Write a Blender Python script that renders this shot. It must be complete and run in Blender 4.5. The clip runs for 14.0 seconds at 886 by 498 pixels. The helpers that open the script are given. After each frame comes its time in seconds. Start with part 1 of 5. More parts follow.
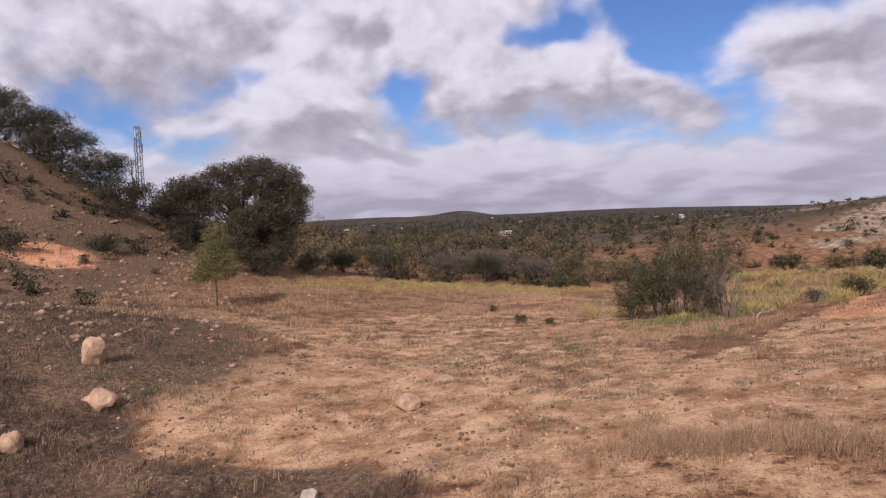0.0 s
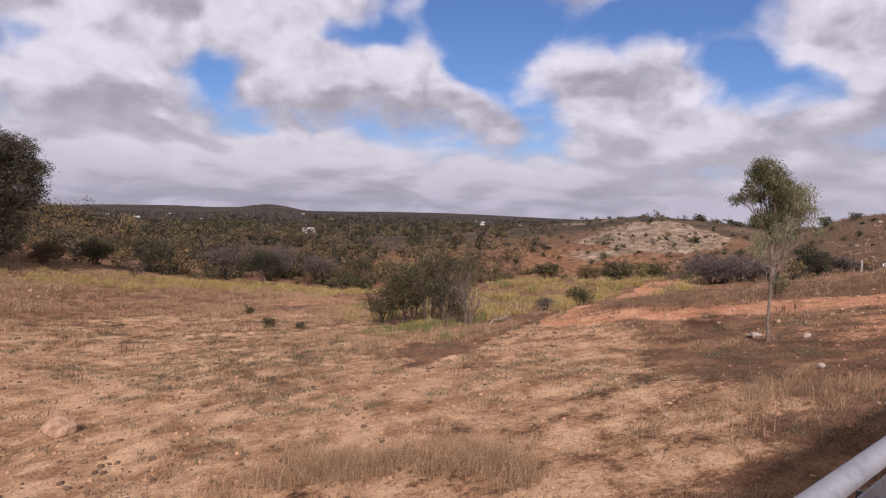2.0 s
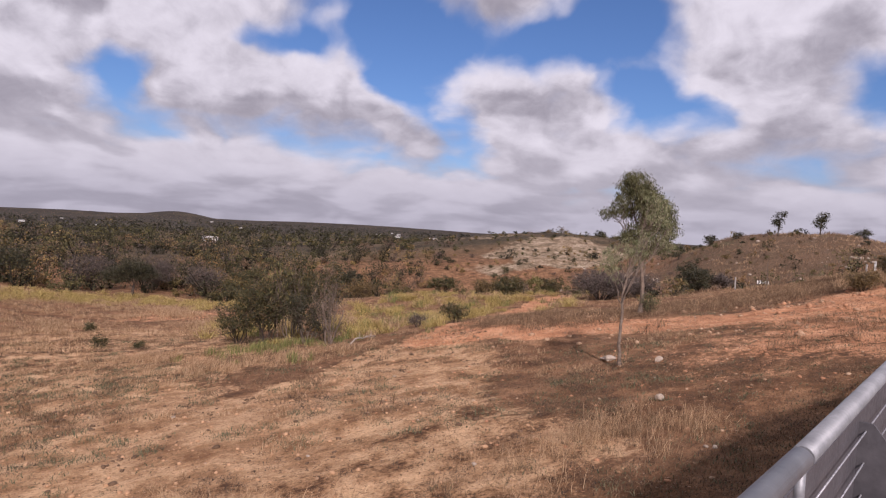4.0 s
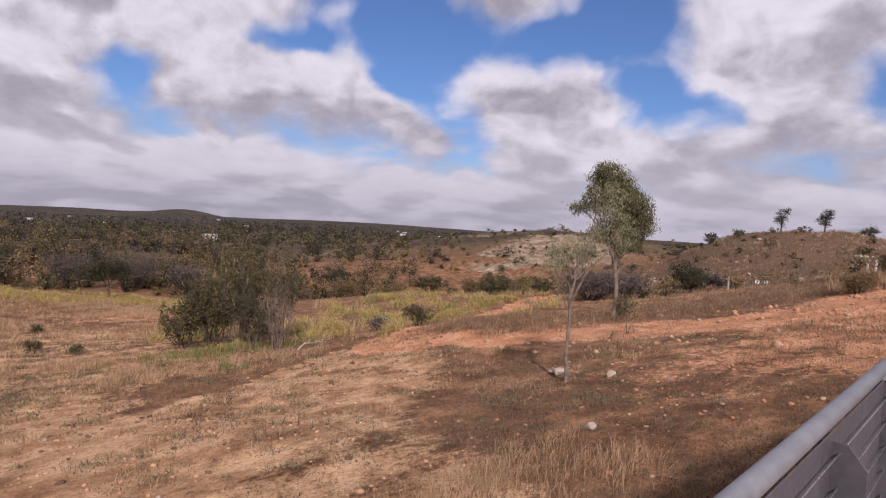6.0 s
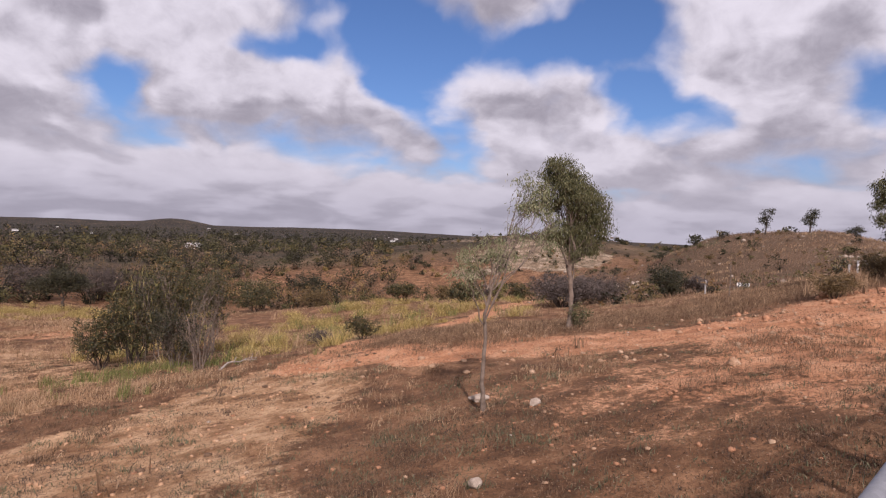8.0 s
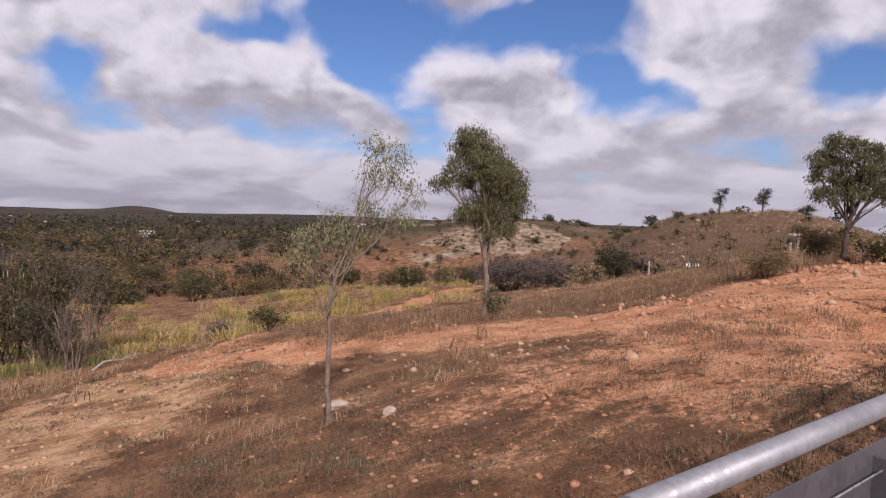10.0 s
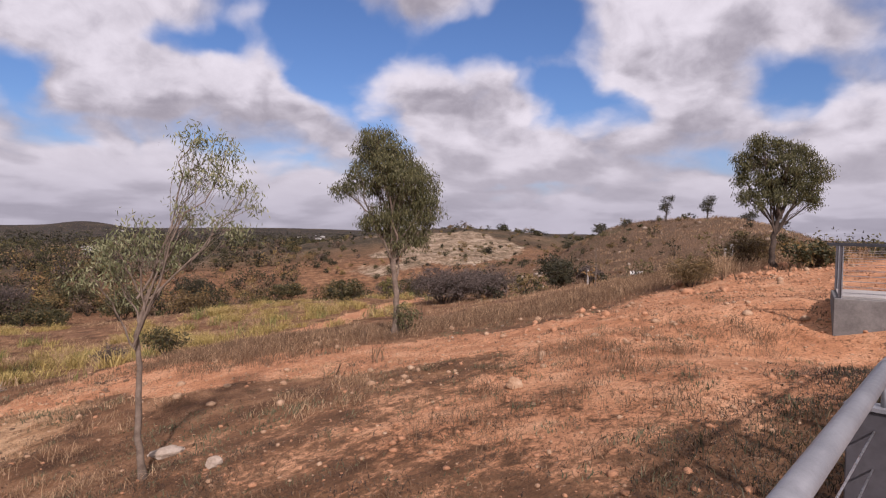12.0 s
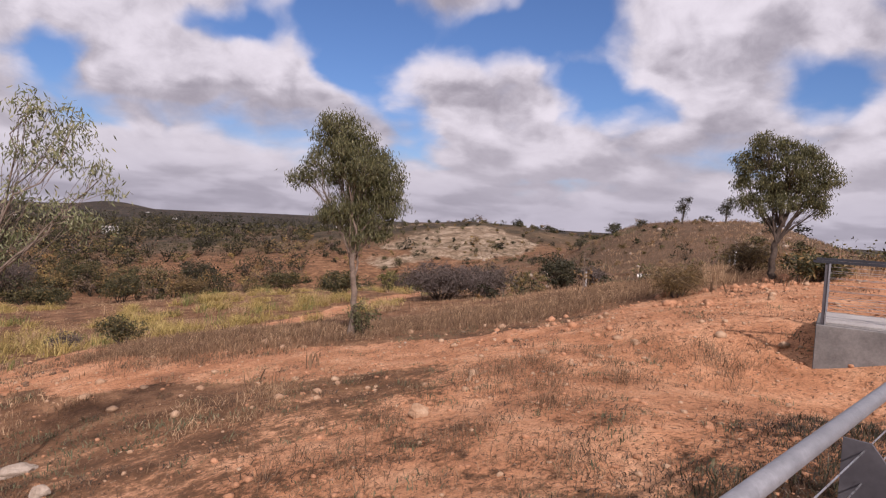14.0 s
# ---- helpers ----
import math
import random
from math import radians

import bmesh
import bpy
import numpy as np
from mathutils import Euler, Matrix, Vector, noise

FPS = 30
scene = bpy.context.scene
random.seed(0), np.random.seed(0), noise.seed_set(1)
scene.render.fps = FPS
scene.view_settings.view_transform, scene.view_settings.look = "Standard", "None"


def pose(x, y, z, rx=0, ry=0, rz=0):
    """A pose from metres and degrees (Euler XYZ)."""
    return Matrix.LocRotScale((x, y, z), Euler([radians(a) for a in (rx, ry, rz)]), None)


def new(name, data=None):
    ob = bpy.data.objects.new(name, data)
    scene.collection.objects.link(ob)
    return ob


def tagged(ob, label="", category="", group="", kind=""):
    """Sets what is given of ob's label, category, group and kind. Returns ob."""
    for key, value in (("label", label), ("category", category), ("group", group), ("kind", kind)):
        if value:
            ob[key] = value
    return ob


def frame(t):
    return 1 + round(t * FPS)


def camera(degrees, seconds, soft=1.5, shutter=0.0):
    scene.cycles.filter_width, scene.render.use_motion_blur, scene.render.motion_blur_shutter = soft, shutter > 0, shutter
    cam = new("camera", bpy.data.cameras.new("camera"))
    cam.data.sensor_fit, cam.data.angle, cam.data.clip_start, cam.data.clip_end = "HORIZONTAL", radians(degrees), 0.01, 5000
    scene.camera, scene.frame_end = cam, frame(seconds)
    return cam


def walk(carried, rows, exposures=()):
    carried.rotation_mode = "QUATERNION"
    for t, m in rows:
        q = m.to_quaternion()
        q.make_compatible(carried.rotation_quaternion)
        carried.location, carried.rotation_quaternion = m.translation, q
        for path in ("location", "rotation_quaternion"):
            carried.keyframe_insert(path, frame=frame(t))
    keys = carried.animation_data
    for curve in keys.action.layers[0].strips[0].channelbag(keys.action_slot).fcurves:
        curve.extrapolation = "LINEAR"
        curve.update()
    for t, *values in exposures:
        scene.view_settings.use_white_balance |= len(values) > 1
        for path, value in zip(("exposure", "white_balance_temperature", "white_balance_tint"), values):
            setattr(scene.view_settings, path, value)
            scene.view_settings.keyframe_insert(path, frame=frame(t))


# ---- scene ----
cam = camera(72.98, 14.0, soft=1.2)
# seconds, place of the eye, yaw, pitch, roll
ROWS = [
    (0.0, -0.192, -0.043, 1.581, -3.19, -3.55, 2.03),
    (0.5, 0.917, 0.101, 1.550, -4.03, -3.99, 0.07),
    (1.0, 1.895, 0.278, 1.539, -8.03, -4.21, -1.21),
    (1.5, 2.903, 0.513, 1.602, -14.00, -4.21, -1.64),
    (2.0, 3.873, 0.746, 1.646, -20.85, -3.70, -1.86),
    (2.5, 4.928, 1.204, 1.621, -25.70, -2.98, -2.31),
    (3.0, 5.896, 1.546, 1.584, -28.53, -2.22, -3.03),
    (5.5, 10.543, 2.984, 1.607, -28.69, -2.13, -3.28),
    (6.0, 11.354, 3.267, 1.602, -28.03, -2.37, -3.22),
    (6.5, 12.243, 3.593, 1.651, -27.52, -2.06, -3.01),
    (7.0, 13.094, 3.866, 1.654, -27.59, -1.80, -2.83),
    (7.5, 13.977, 4.258, 1.661, -27.83, -1.75, -2.81),
    (8.0, 14.888, 4.556, 1.622, -28.74, -1.79, -2.43),
    (8.5, 15.762, 4.882, 1.537, -29.78, -2.67, -2.82),
    (9.0, 16.767, 5.143, 1.503, -30.68, -3.11, -2.65),
    (11.5, 20.587, 5.806, 1.489, -33.13, -2.71, -0.47),
    (12.0, 21.284, 5.973, 1.465, -35.38, -2.01, -1.03),
    (12.5, 22.030, 6.130, 1.493, -38.35, -0.85, -2.11),
    (13.0, 22.615, 6.218, 1.497, -36.53, -1.49, -2.79),
    (13.5, 23.265, 6.341, 1.525, -34.16, -2.17, -3.35),
    (14.0, 23.904, 6.292, 1.625, -33.34, -2.77, -3.20),
]
walk(cam, [(t, pose(x, y, z, 90 + pitch, roll, yaw)) for t, x, y, z, yaw, pitch, roll in ROWS], [(0.0, -0.05, 6050, 25), (3.0, -0.09, 6180, 25), (9.0, -0.08, 6200, 25), (14.0, -0.06, 6310, 25)])

# ---- world, sun ----
SUN_TO = Vector((-0.48, -1.24, 1.0)).normalized()


def sky_world():
    w = bpy.data.worlds.new("sky")
    scene.world = w
    w.use_nodes = True
    nt = w.node_tree
    nt.nodes.clear()
    N, L = nt.nodes.new, nt.links.new

    def math_node(op, a, b=None, c=None, clamp=False):
        n = N("ShaderNodeMath")
        n.operation, n.use_clamp = op, clamp
        for i, v in enumerate((a, b, c)):
            if v is None:
                continue
            if isinstance(v, (int, float)):
                n.inputs[i].default_value = v
            else:
                L(v, n.inputs[i])
        return n.outputs[0]

    def ramp(fac, lo, hi):
        n = N("ShaderNodeMapRange")
        n.interpolation_type = "SMOOTHSTEP"
        L(fac, n.inputs["Value"])
        n.inputs["From Min"].default_value, n.inputs["From Max"].default_value = lo, hi
        return n.outputs[0]

    def noise_at(vec, scale, detail, rough=0.55, warp=0.0):
        n = N("ShaderNodeTexNoise")
        L(vec, n.inputs["Vector"])
        n.inputs["Scale"].default_value, n.inputs["Detail"].default_value = scale, detail
        n.inputs["Roughness"].default_value, n.inputs["Distortion"].default_value = rough, warp
        return n.outputs["Fac"]

    def mix(fac, a, b):
        n = N("ShaderNodeMix")
        n.data_type = "RGBA"
        L(fac, n.inputs["Factor"])
        for key, v in (("A", a), ("B", b)):
            s = [i for i in n.inputs if i.name == key and i.type == "RGBA"][0]
            if isinstance(v, tuple):
                s.default_value = (*v, 1)
            else:
                L(v, s)
        return [o for o in n.outputs if o.type == "RGBA"][0]

    sky = N("ShaderNodeTexSky")
    sky.sky_type, sky.sun_disc = "NISHITA", False
    sky.sun_elevation = math.asin(SUN_TO.z)
    sky.sun_rotation = math.atan2(SUN_TO.x, SUN_TO.y)
    sky.air_density, sky.dust_density, sky.ozone_density = 1.0, 0.6, 2.0
    coord = N("ShaderNodeTexCoord")
    sep = N("ShaderNodeSeparateXYZ")
    L(coord.outputs["Generated"], sep.inputs[0])
    up = math_node("MAXIMUM", sep.outputs[2], 0.0)
    el = math_node("ARCSINE", up)
    az = math_node("ARCTAN2", sep.outputs[0], sep.outputs[1])
    comb = N("ShaderNodeCombineXYZ")
    L(math_node("MULTIPLY", az, 2.5), comb.inputs[0])
    L(math_node("LOGARITHM", math_node("ADD", el, 0.075), 2.718), comb.inputs[1])
    flat = comb.outputs[0]
    comb2 = N("ShaderNodeCombineXYZ")
    L(math_node("MULTIPLY", az, 2.5), comb2.inputs[0])
    L(math_node("MULTIPLY", math_node("LOGARITHM", math_node("ADD", el, 0.22), 2.718), 1.5), comb2.inputs[1])
    billow = comb2.outputs[0]
    shift = N("ShaderNodeVectorMath")
    shift.operation = "ADD"
    L(flat, shift.inputs[0])
    shift.inputs[1].default_value = CLOUD_SHIFT
    warp = N("ShaderNodeTexNoise")
    L(shift.outputs[0], warp.inputs["Vector"])
    warp.inputs["Scale"].default_value, warp.inputs["Detail"].default_value = 1.6, 5.0
    wsep = N("ShaderNodeSeparateColor")
    L(warp.outputs["Color"], wsep.inputs[0])

    def puffs(vec):
        """Cloud density: broad noise heaped into rounded cells."""
        total = math_node("MULTIPLY", noise_at(vec, 1.15, 8.0, 0.52, 0.05), 1.0)
        for scale, amount in ((2.0, 0.44), (4.8, 0.22), (11.0, 0.09)):
            v = N("ShaderNodeTexVoronoi")
            v.feature = "SMOOTH_F1"
            L(vec, v.inputs["Vector"])
            v.inputs["Scale"].default_value, v.inputs["Smoothness"].default_value = scale, 0.45
            total = math_node("ADD", total, math_node("MULTIPLY", math_node("SUBTRACT", 0.45, v.outputs["Distance"]), amount))
        return math_node("ADD", total, 0.0)

    wob = N("ShaderNodeVectorMath")
    wob.operation = "MULTIPLY_ADD"
    L(warp.outputs["Color"], wob.inputs[0])
    wob.inputs[1].default_value = (0.45, 0.45, 0.0)
    L(shift.outputs[0], wob.inputs[2])
    base = puffs(wob.outputs[0])
    azd = math_node("ADD", math_node("MULTIPLY", az, 57.3), math_node("MULTIPLY", math_node("SUBTRACT", wsep.outputs[0], 0.5), 16.0))
    eld = math_node("ADD", math_node("MULTIPLY", el, 57.3), math_node("MULTIPLY", math_node("SUBTRACT", wsep.outputs[1], 0.5), 9.0))
    # gaps of blue sky: a few open places in the cloud sheet, by compass angle and height in degrees
    gap = None
    for ga, ge, ra, re, turn, deepness in GAPS:
        c, s = math.cos(radians(turn)), math.sin(radians(turn))
        dx = math_node("SUBTRACT", azd, ga)
        dy = math_node("SUBTRACT", eld, ge)
        u = math_node("ADD", math_node("MULTIPLY", dx, c / ra), math_node("MULTIPLY", dy, s / ra))
        v = math_node("ADD", math_node("MULTIPLY", dx, -s / re), math_node("MULTIPLY", dy, c / re))
        q = math_node("ADD", math_node("MULTIPLY", u, u), math_node("MULTIPLY", v, v))
        g = math_node("MULTIPLY", math_node("POWER", 2.718, math_node("MULTIPLY", q, -1.0)), deepness)
        gap = g if gap is None else math_node("ADD", gap, g)
    cover = math_node("SUBTRACT", math_node("ADD", base, 0.24), gap)
    fog = math_node("MULTIPLY", math_node("SUBTRACT", 0.12, up, None, True), 2.0)
    cover = math_node("ADD", cover, fog)
    mask = ramp(cover, 0.38, 0.66)
    # billow shading: bright tops, grey-lilac bellies
    lit = N("ShaderNodeVectorMath")
    lit.operation = "ADD"
    L(wob.outputs[0], lit.inputs[0])
    lit.inputs[1].default_value = (-0.05, 0.16, 0.0)
    below = puffs(lit.outputs[0])
    relief = ramp(math_node("SUBTRACT", base, below), -0.16, 0.14)
    fine = noise_at(billow, 3.0, 6.0, 0.58, 0.3)
    edge = ramp(cover, 0.45, 0.72)
    small = noise_at(billow, 7.5, 5.0, 0.6, 0.4)
    tone = math_node("ADD", math_node("MULTIPLY", relief, 0.52), math_node("MULTIPLY", fine, 0.55))
    tone = math_node("ADD", tone, math_node("MULTIPLY", math_node("SUBTRACT", small, 0.42), math_node("ADD", math_node("MULTIPLY", ramp(up, 0.02, 0.2), 0.5), 0.25)))
    tone = math_node("SUBTRACT", tone, math_node("MULTIPLY", edge, 0.12))
    fade = math_node("ADD", math_node("MULTIPLY", ramp(up, 0.03, 0.2), 0.5), 0.5)
    tone = math_node("ADD", math_node("MULTIPLY", math_node("SUBTRACT", tone, 0.6), fade), 0.6)
    cloud = mix(ramp(tone, -0.02, 0.98), (0.43, 0.415, 0.445), (1.04, 1.025, 1.025))
    haze = mix(ramp(up, 0.0, 0.12), (0.66, 0.665, 0.72), (1.0, 1.0, 1.0))
    veil = N("ShaderNodeMix")
    veil.data_type, veil.blend_type = "RGBA", "MULTIPLY"
    veil.inputs["Factor"].default_value = 0.75
    ins = [i for i in veil.inputs if i.type == "RGBA"]
    L(cloud, ins[0])
    L(haze, ins[1])
    cloud = [o for o in veil.outputs if o.type == "RGBA"][0]
    scale = N("ShaderNodeVectorMath")
    scale.operation = "MULTIPLY"
    L(sky.outputs[0], scale.inputs[0])
    scale.inputs[1].default_value = (0.075, 0.098, 0.125)
    out = mix(mask, scale.outputs[0], cloud)
    bg = N("ShaderNodeBackground")
    bg.inputs["Strength"].default_value = 0.80
    L(out, bg.inputs["Color"])
    end = N("ShaderNodeOutputWorld")
    L(bg.outputs[0], end.inputs[0])


CLOUD_SHIFT = (3.1, 1.7, 0.0)
# open places in the clouds: compass angle, height, two radii, turn, depth
GAPS = [
    (27.0, 12.5, 10.5, 3.4, -52.0, 0.46),
    (37.0, 18.0, 11.0, 3.4, 6.0, 0.46),
    (50.0, 11.0, 7.0, 2.3, -18.0, 0.42),
    (1.0, 11.2, 4.2, 2.2, 20.0, 0.38),
    (64.0, 12.0, 4.0, 2.4, -10.0, 0.34),
    (15.0, 16.8, 8.0, 1.4, 10.0, 0.28),
    (-13.0, 11.4, 5.0, 1.4, 0.0, 0.24),
]
sky_world()
sun = new("sun", bpy.data.lights.new("sun", "SUN"))
sun.data.energy, sun.data.angle, sun.data.color = 5.0, radians(1.4), (1.0, 0.915, 0.815)
sun.matrix_world = SUN_TO.to_track_quat("Z", "Y").to_matrix().to_4x4()


# ---- materials ----
def nodes_for(name, rough=0.9, spec=0.2):
    m = bpy.data.materials.new(name)
    m.use_nodes = True
    nt = m.node_tree
    b = nt.nodes["Principled BSDF"]
    b.inputs["Roughness"].default_value = rough
    b.inputs["Specular IOR Level"].default_value = spec
    return m, nt, b


def tex_noise(nt, vec, scale, detail=5.0, rough=0.6, warp=0.0):
    n = nt.nodes.new("ShaderNodeTexNoise")
    if vec is not None:
        nt.links.new(vec, n.inputs["Vector"])
    n.inputs["Scale"].default_value, n.inputs["Detail"].default_value = scale, detail
    n.inputs["Roughness"].default_value, n.inputs["Distortion"].default_value = rough, warp
    return n.outputs["Fac"]


def span(nt, fac, lo, hi, a=0.0, b=1.0):
    n = nt.nodes.new("ShaderNodeMapRange")
    n.interpolation_type = "SMOOTHSTEP"
    nt.links.new(fac, n.inputs["Value"])
    for k, v in zip(("From Min", "From Max", "To Min", "To Max"), (lo, hi, a, b)):
        n.inputs[k].default_value = v
    return n.outputs[0]


def arith(nt, op, a, b):
    n = nt.nodes.new("ShaderNodeMath")
    n.operation = op
    for i, v in enumerate((a, b)):
        if isinstance(v, (int, float)):
            n.inputs[i].default_value = v
        else:
            nt.links.new(v, n.inputs[i])
    return n.outputs[0]


def blend(nt, fac, a, b, kind="MIX"):
    n = nt.nodes.new("ShaderNodeMix")
    n.data_type, n.blend_type = "RGBA", kind
    if isinstance(fac, (int, float)):
        n.inputs["Factor"].default_value = fac
    else:
        nt.links.new(fac, n.inputs["Factor"])
    ins = [i for i in n.inputs if i.type == "RGBA"]
    for s, v in zip(ins, (a, b)):
        if isinstance(v, tuple):
            s.default_value = (*v, 1)
        else:
            nt.links.new(v, s)
    return [o for o in n.outputs if o.type == "RGBA"][0]


def bump(nt, bsdf, height, strength, distance):
    n = nt.nodes.new("ShaderNodeBump")
    n.inputs["Strength"].default_value, n.inputs["Distance"].default_value = strength, distance
    nt.links.new(height, n.inputs["Height"])
    nt.links.new(n.outputs[0], bsdf.inputs["Normal"])


def attr(nt, name):
    n = nt.nodes.new("ShaderNodeAttribute")
    n.attribute_name = name
    return n.outputs["Fac"]


def position(nt):
    return nt.nodes.new("ShaderNodeNewGeometry").outputs["Position"]


def island(nt):
    return nt.nodes.new("ShaderNodeNewGeometry").outputs["Random Per Island"]


def ramp_colors(nt, fac, stops):
    n = nt.nodes.new("ShaderNodeValToRGB")
    e = n.color_ramp.elements
    while len(e) < len(stops):
        e.new(0.5)
    for el, (p, c) in zip(e, stops):
        el.position, el.color = p, (*c, 1)
    nt.links.new(fac, n.inputs[0])
    return n.outputs[0]


def ground_material():
    m, nt, b = nodes_for("dry_ground", 0.95, 0.1)
    p = position(nt)
    big, mid, fine, grit = tex_noise(nt, p, 0.13, 5), tex_noise(nt, p, 0.8, 7, 0.7), tex_noise(nt, p, 5.0, 7, 0.75), tex_noise(nt, p, 24.0, 4, 0.75)
    litter = ramp_colors(nt, mid, [(0.34, (0.075, 0.040, 0.022)), (0.5, (0.185, 0.098, 0.052)), (0.66, (0.35, 0.195, 0.105))])
    sand = ramp_colors(nt, mid, [(0.34, (0.19, 0.098, 0.048)), (0.46, (0.35, 0.205, 0.108)), (0.60, (0.56, 0.37, 0.215))])
    red = ramp_colors(nt, mid, [(0.3, (0.34, 0.150, 0.074)), (0.5, (0.53, 0.262, 0.138)), (0.7, (0.70, 0.41, 0.24))])
    far = ramp_colors(nt, tex_noise(nt, p, 0.022, 8, 0.75), [(0.35, (0.028, 0.025, 0.017)), (0.48, (0.055, 0.046, 0.03)), (0.58, (0.12, 0.088, 0.052)), (0.7, (0.27, 0.19, 0.125))])
    plain = ramp_colors(nt, tex_noise(nt, p, 0.006, 8, 0.8), [(0.3, (0.016, 0.018, 0.017)), (0.52, (0.03, 0.03, 0.025)), (0.62, (0.07, 0.06, 0.04)), (0.72, (0.17, 0.135, 0.09))])
    pale = ramp_colors(nt, tex_noise(nt, p, 0.45, 8, 0.8, 0.6), [(0.40, (0.09, 0.07, 0.042)), (0.50, (0.24, 0.18, 0.12)), (0.66, (0.52, 0.43, 0.32))])
    edge = arith(nt, "ADD", arith(nt, "MULTIPLY", arith(nt, "SUBTRACT", fine, 0.5), 1.2), arith(nt, "MULTIPLY", arith(nt, "SUBTRACT", mid, 0.5), 1.3))

    def torn(name, lo=0.35, hi=0.62):
        return span(nt, arith(nt, "ADD", attr(nt, name), edge), lo, hi)

    c = blend(nt, torn("sand"), litter, sand)
    c = blend(nt, torn("red"), c, red)
    stony = ramp_colors(nt, fine, [(0.35, (0.045, 0.030, 0.020)), (0.5, (0.11, 0.072, 0.045)), (0.66, (0.25, 0.175, 0.115))])
    c = blend(nt, torn("stony"), c, stony)
    c = blend(nt, span(nt, attr(nt, "far"), 0.2, 0.9), c, far)
    c = blend(nt, span(nt, attr(nt, "plain"), 0.1, 0.9), c, plain)
    c = blend(nt, torn("pale", 0.4, 0.6), c, pale)
    # dark specks of dead leaf and gravel, washed patches
    speck = span(nt, tex_noise(nt, p, 5.0, 5, 0.78, 0.6), 0.565, 0.62)
    c = blend(nt, arith(nt, "MULTIPLY", speck, 0.6), c, (0.065, 0.037, 0.022))
    patch = span(nt, tex_noise(nt, p, 2.2, 6, 0.78, 0.5), 0.56, 0.64)
    c = blend(nt, arith(nt, "MULTIPLY", patch, 0.3), c, (0.13, 0.078, 0.045))
    crumb = span(nt, tex_noise(nt, p, 11.0, 4, 0.7, 0.3), 0.59, 0.63)
    c = blend(nt, arith(nt, "MULTIPLY", crumb, 0.8), c, (0.075, 0.045, 0.03))
    chip = span(nt, tex_noise(nt, p, 15.0, 2, 0.6), 0.66, 0.71)
    c = blend(nt, arith(nt, "MULTIPLY", chip, 0.7), c, (0.46, 0.33, 0.24))
    c = blend(nt, span(nt, big, 0.45, 0.7, 0.0, 0.2), c, (0.30, 0.18, 0.11))
    c = blend(nt, 0.7, c, ramp_colors(nt, fine, [(0.28, (0.5, 0.47, 0.45)), (0.5, (1.0, 1.0, 1.0)), (0.72, (1.35, 1.33, 1.3))]), "MULTIPLY")
    c = blend(nt, 0.6, c, ramp_colors(nt, grit, [(0.3, (0.5, 0.5, 0.5)), (0.7, (1.35, 1.32, 1.3))]), "MULTIPLY")
    nt.links.new(c, b.inputs["Base Color"])
    h = arith(nt, "ADD", arith(nt, "MULTIPLY", fine, 0.7), arith(nt, "MULTIPLY", grit, 0.3))
    bump(nt, b, h, 1.0, 0.07)
    return m


def plain_material(name, stops, scale, rough, bump_amount, spec=0.2, metal=0.0, per_object=False):
    m, nt, b = nodes_for(name, rough, spec)
    co = nt.nodes.new("ShaderNodeTexCoord").outputs["Object"]
    n1, n2 = tex_noise(nt, co, scale, 6, 0.65), tex_noise(nt, co, scale * 9, 5, 0.7)
    c = ramp_colors(nt, n1, stops)
    c = blend(nt, 0.45, c, ramp_colors(nt, n2, [(0.3, (0.6, 0.6, 0.6)), (0.7, (1.3, 1.3, 1.3))]), "MULTIPLY")
    if per_object:
        r = nt.nodes.new("ShaderNodeObjectInfo").outputs["Random"]
        c = blend(nt, 0.6, c, ramp_colors(nt, r, [(0.0, (0.7, 0.68, 0.68)), (1.0, (1.2, 1.18, 1.16))]), "MULTIPLY")
    nt.links.new(c, b.inputs["Base Color"])
    b.inputs["Metallic"].default_value = metal
    nt.links.new(span(nt, n2, 0.3, 0.7, max(rough - 0.12, 0.05), min(rough + 0.1, 1.0)), b.inputs["Roughness"])
    bump(nt, b, n2, 0.5, bump_amount)
    return m


def leaf_material(name, stops, through_light=0.25, rough=0.55):
    m, nt, b = nodes_for(name, rough, 0.3)
    c = ramp_colors(nt, island(nt), stops)
    nt.links.new(c, b.inputs["Base Color"])
    t = nt.nodes.new("ShaderNodeBsdfTranslucent")
    nt.links.new(c, t.inputs["Color"])
    mix = nt.nodes.new("ShaderNodeMixShader")
    mix.inputs[0].default_value = through_light
    nt.links.new(b.outputs[0], mix.inputs[1])
    nt.links.new(t.outputs[0], mix.inputs[2])
    nt.links.new(mix.outputs[0], nt.nodes["Material Output"].inputs["Surface"])
    return m


def scrub_material():
    """Leaves whose colour belongs to their bush: dark, olive, tawny, grey or yellowing."""
    m, nt, b = nodes_for("mixed_scrub_leaf", 0.7, 0.2)
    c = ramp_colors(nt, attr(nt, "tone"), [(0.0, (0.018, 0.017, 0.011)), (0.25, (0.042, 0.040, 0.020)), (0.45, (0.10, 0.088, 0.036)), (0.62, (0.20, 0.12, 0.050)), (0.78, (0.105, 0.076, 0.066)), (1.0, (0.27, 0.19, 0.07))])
    c = blend(nt, 0.6, c, ramp_colors(nt, island(nt), [(0.0, (0.45, 0.45, 0.45)), (0.6, (1.0, 1.0, 1.0)), (1.0, (1.7, 1.6, 1.4))]), "MULTIPLY")
    nt.links.new(c, b.inputs["Base Color"])
    return m


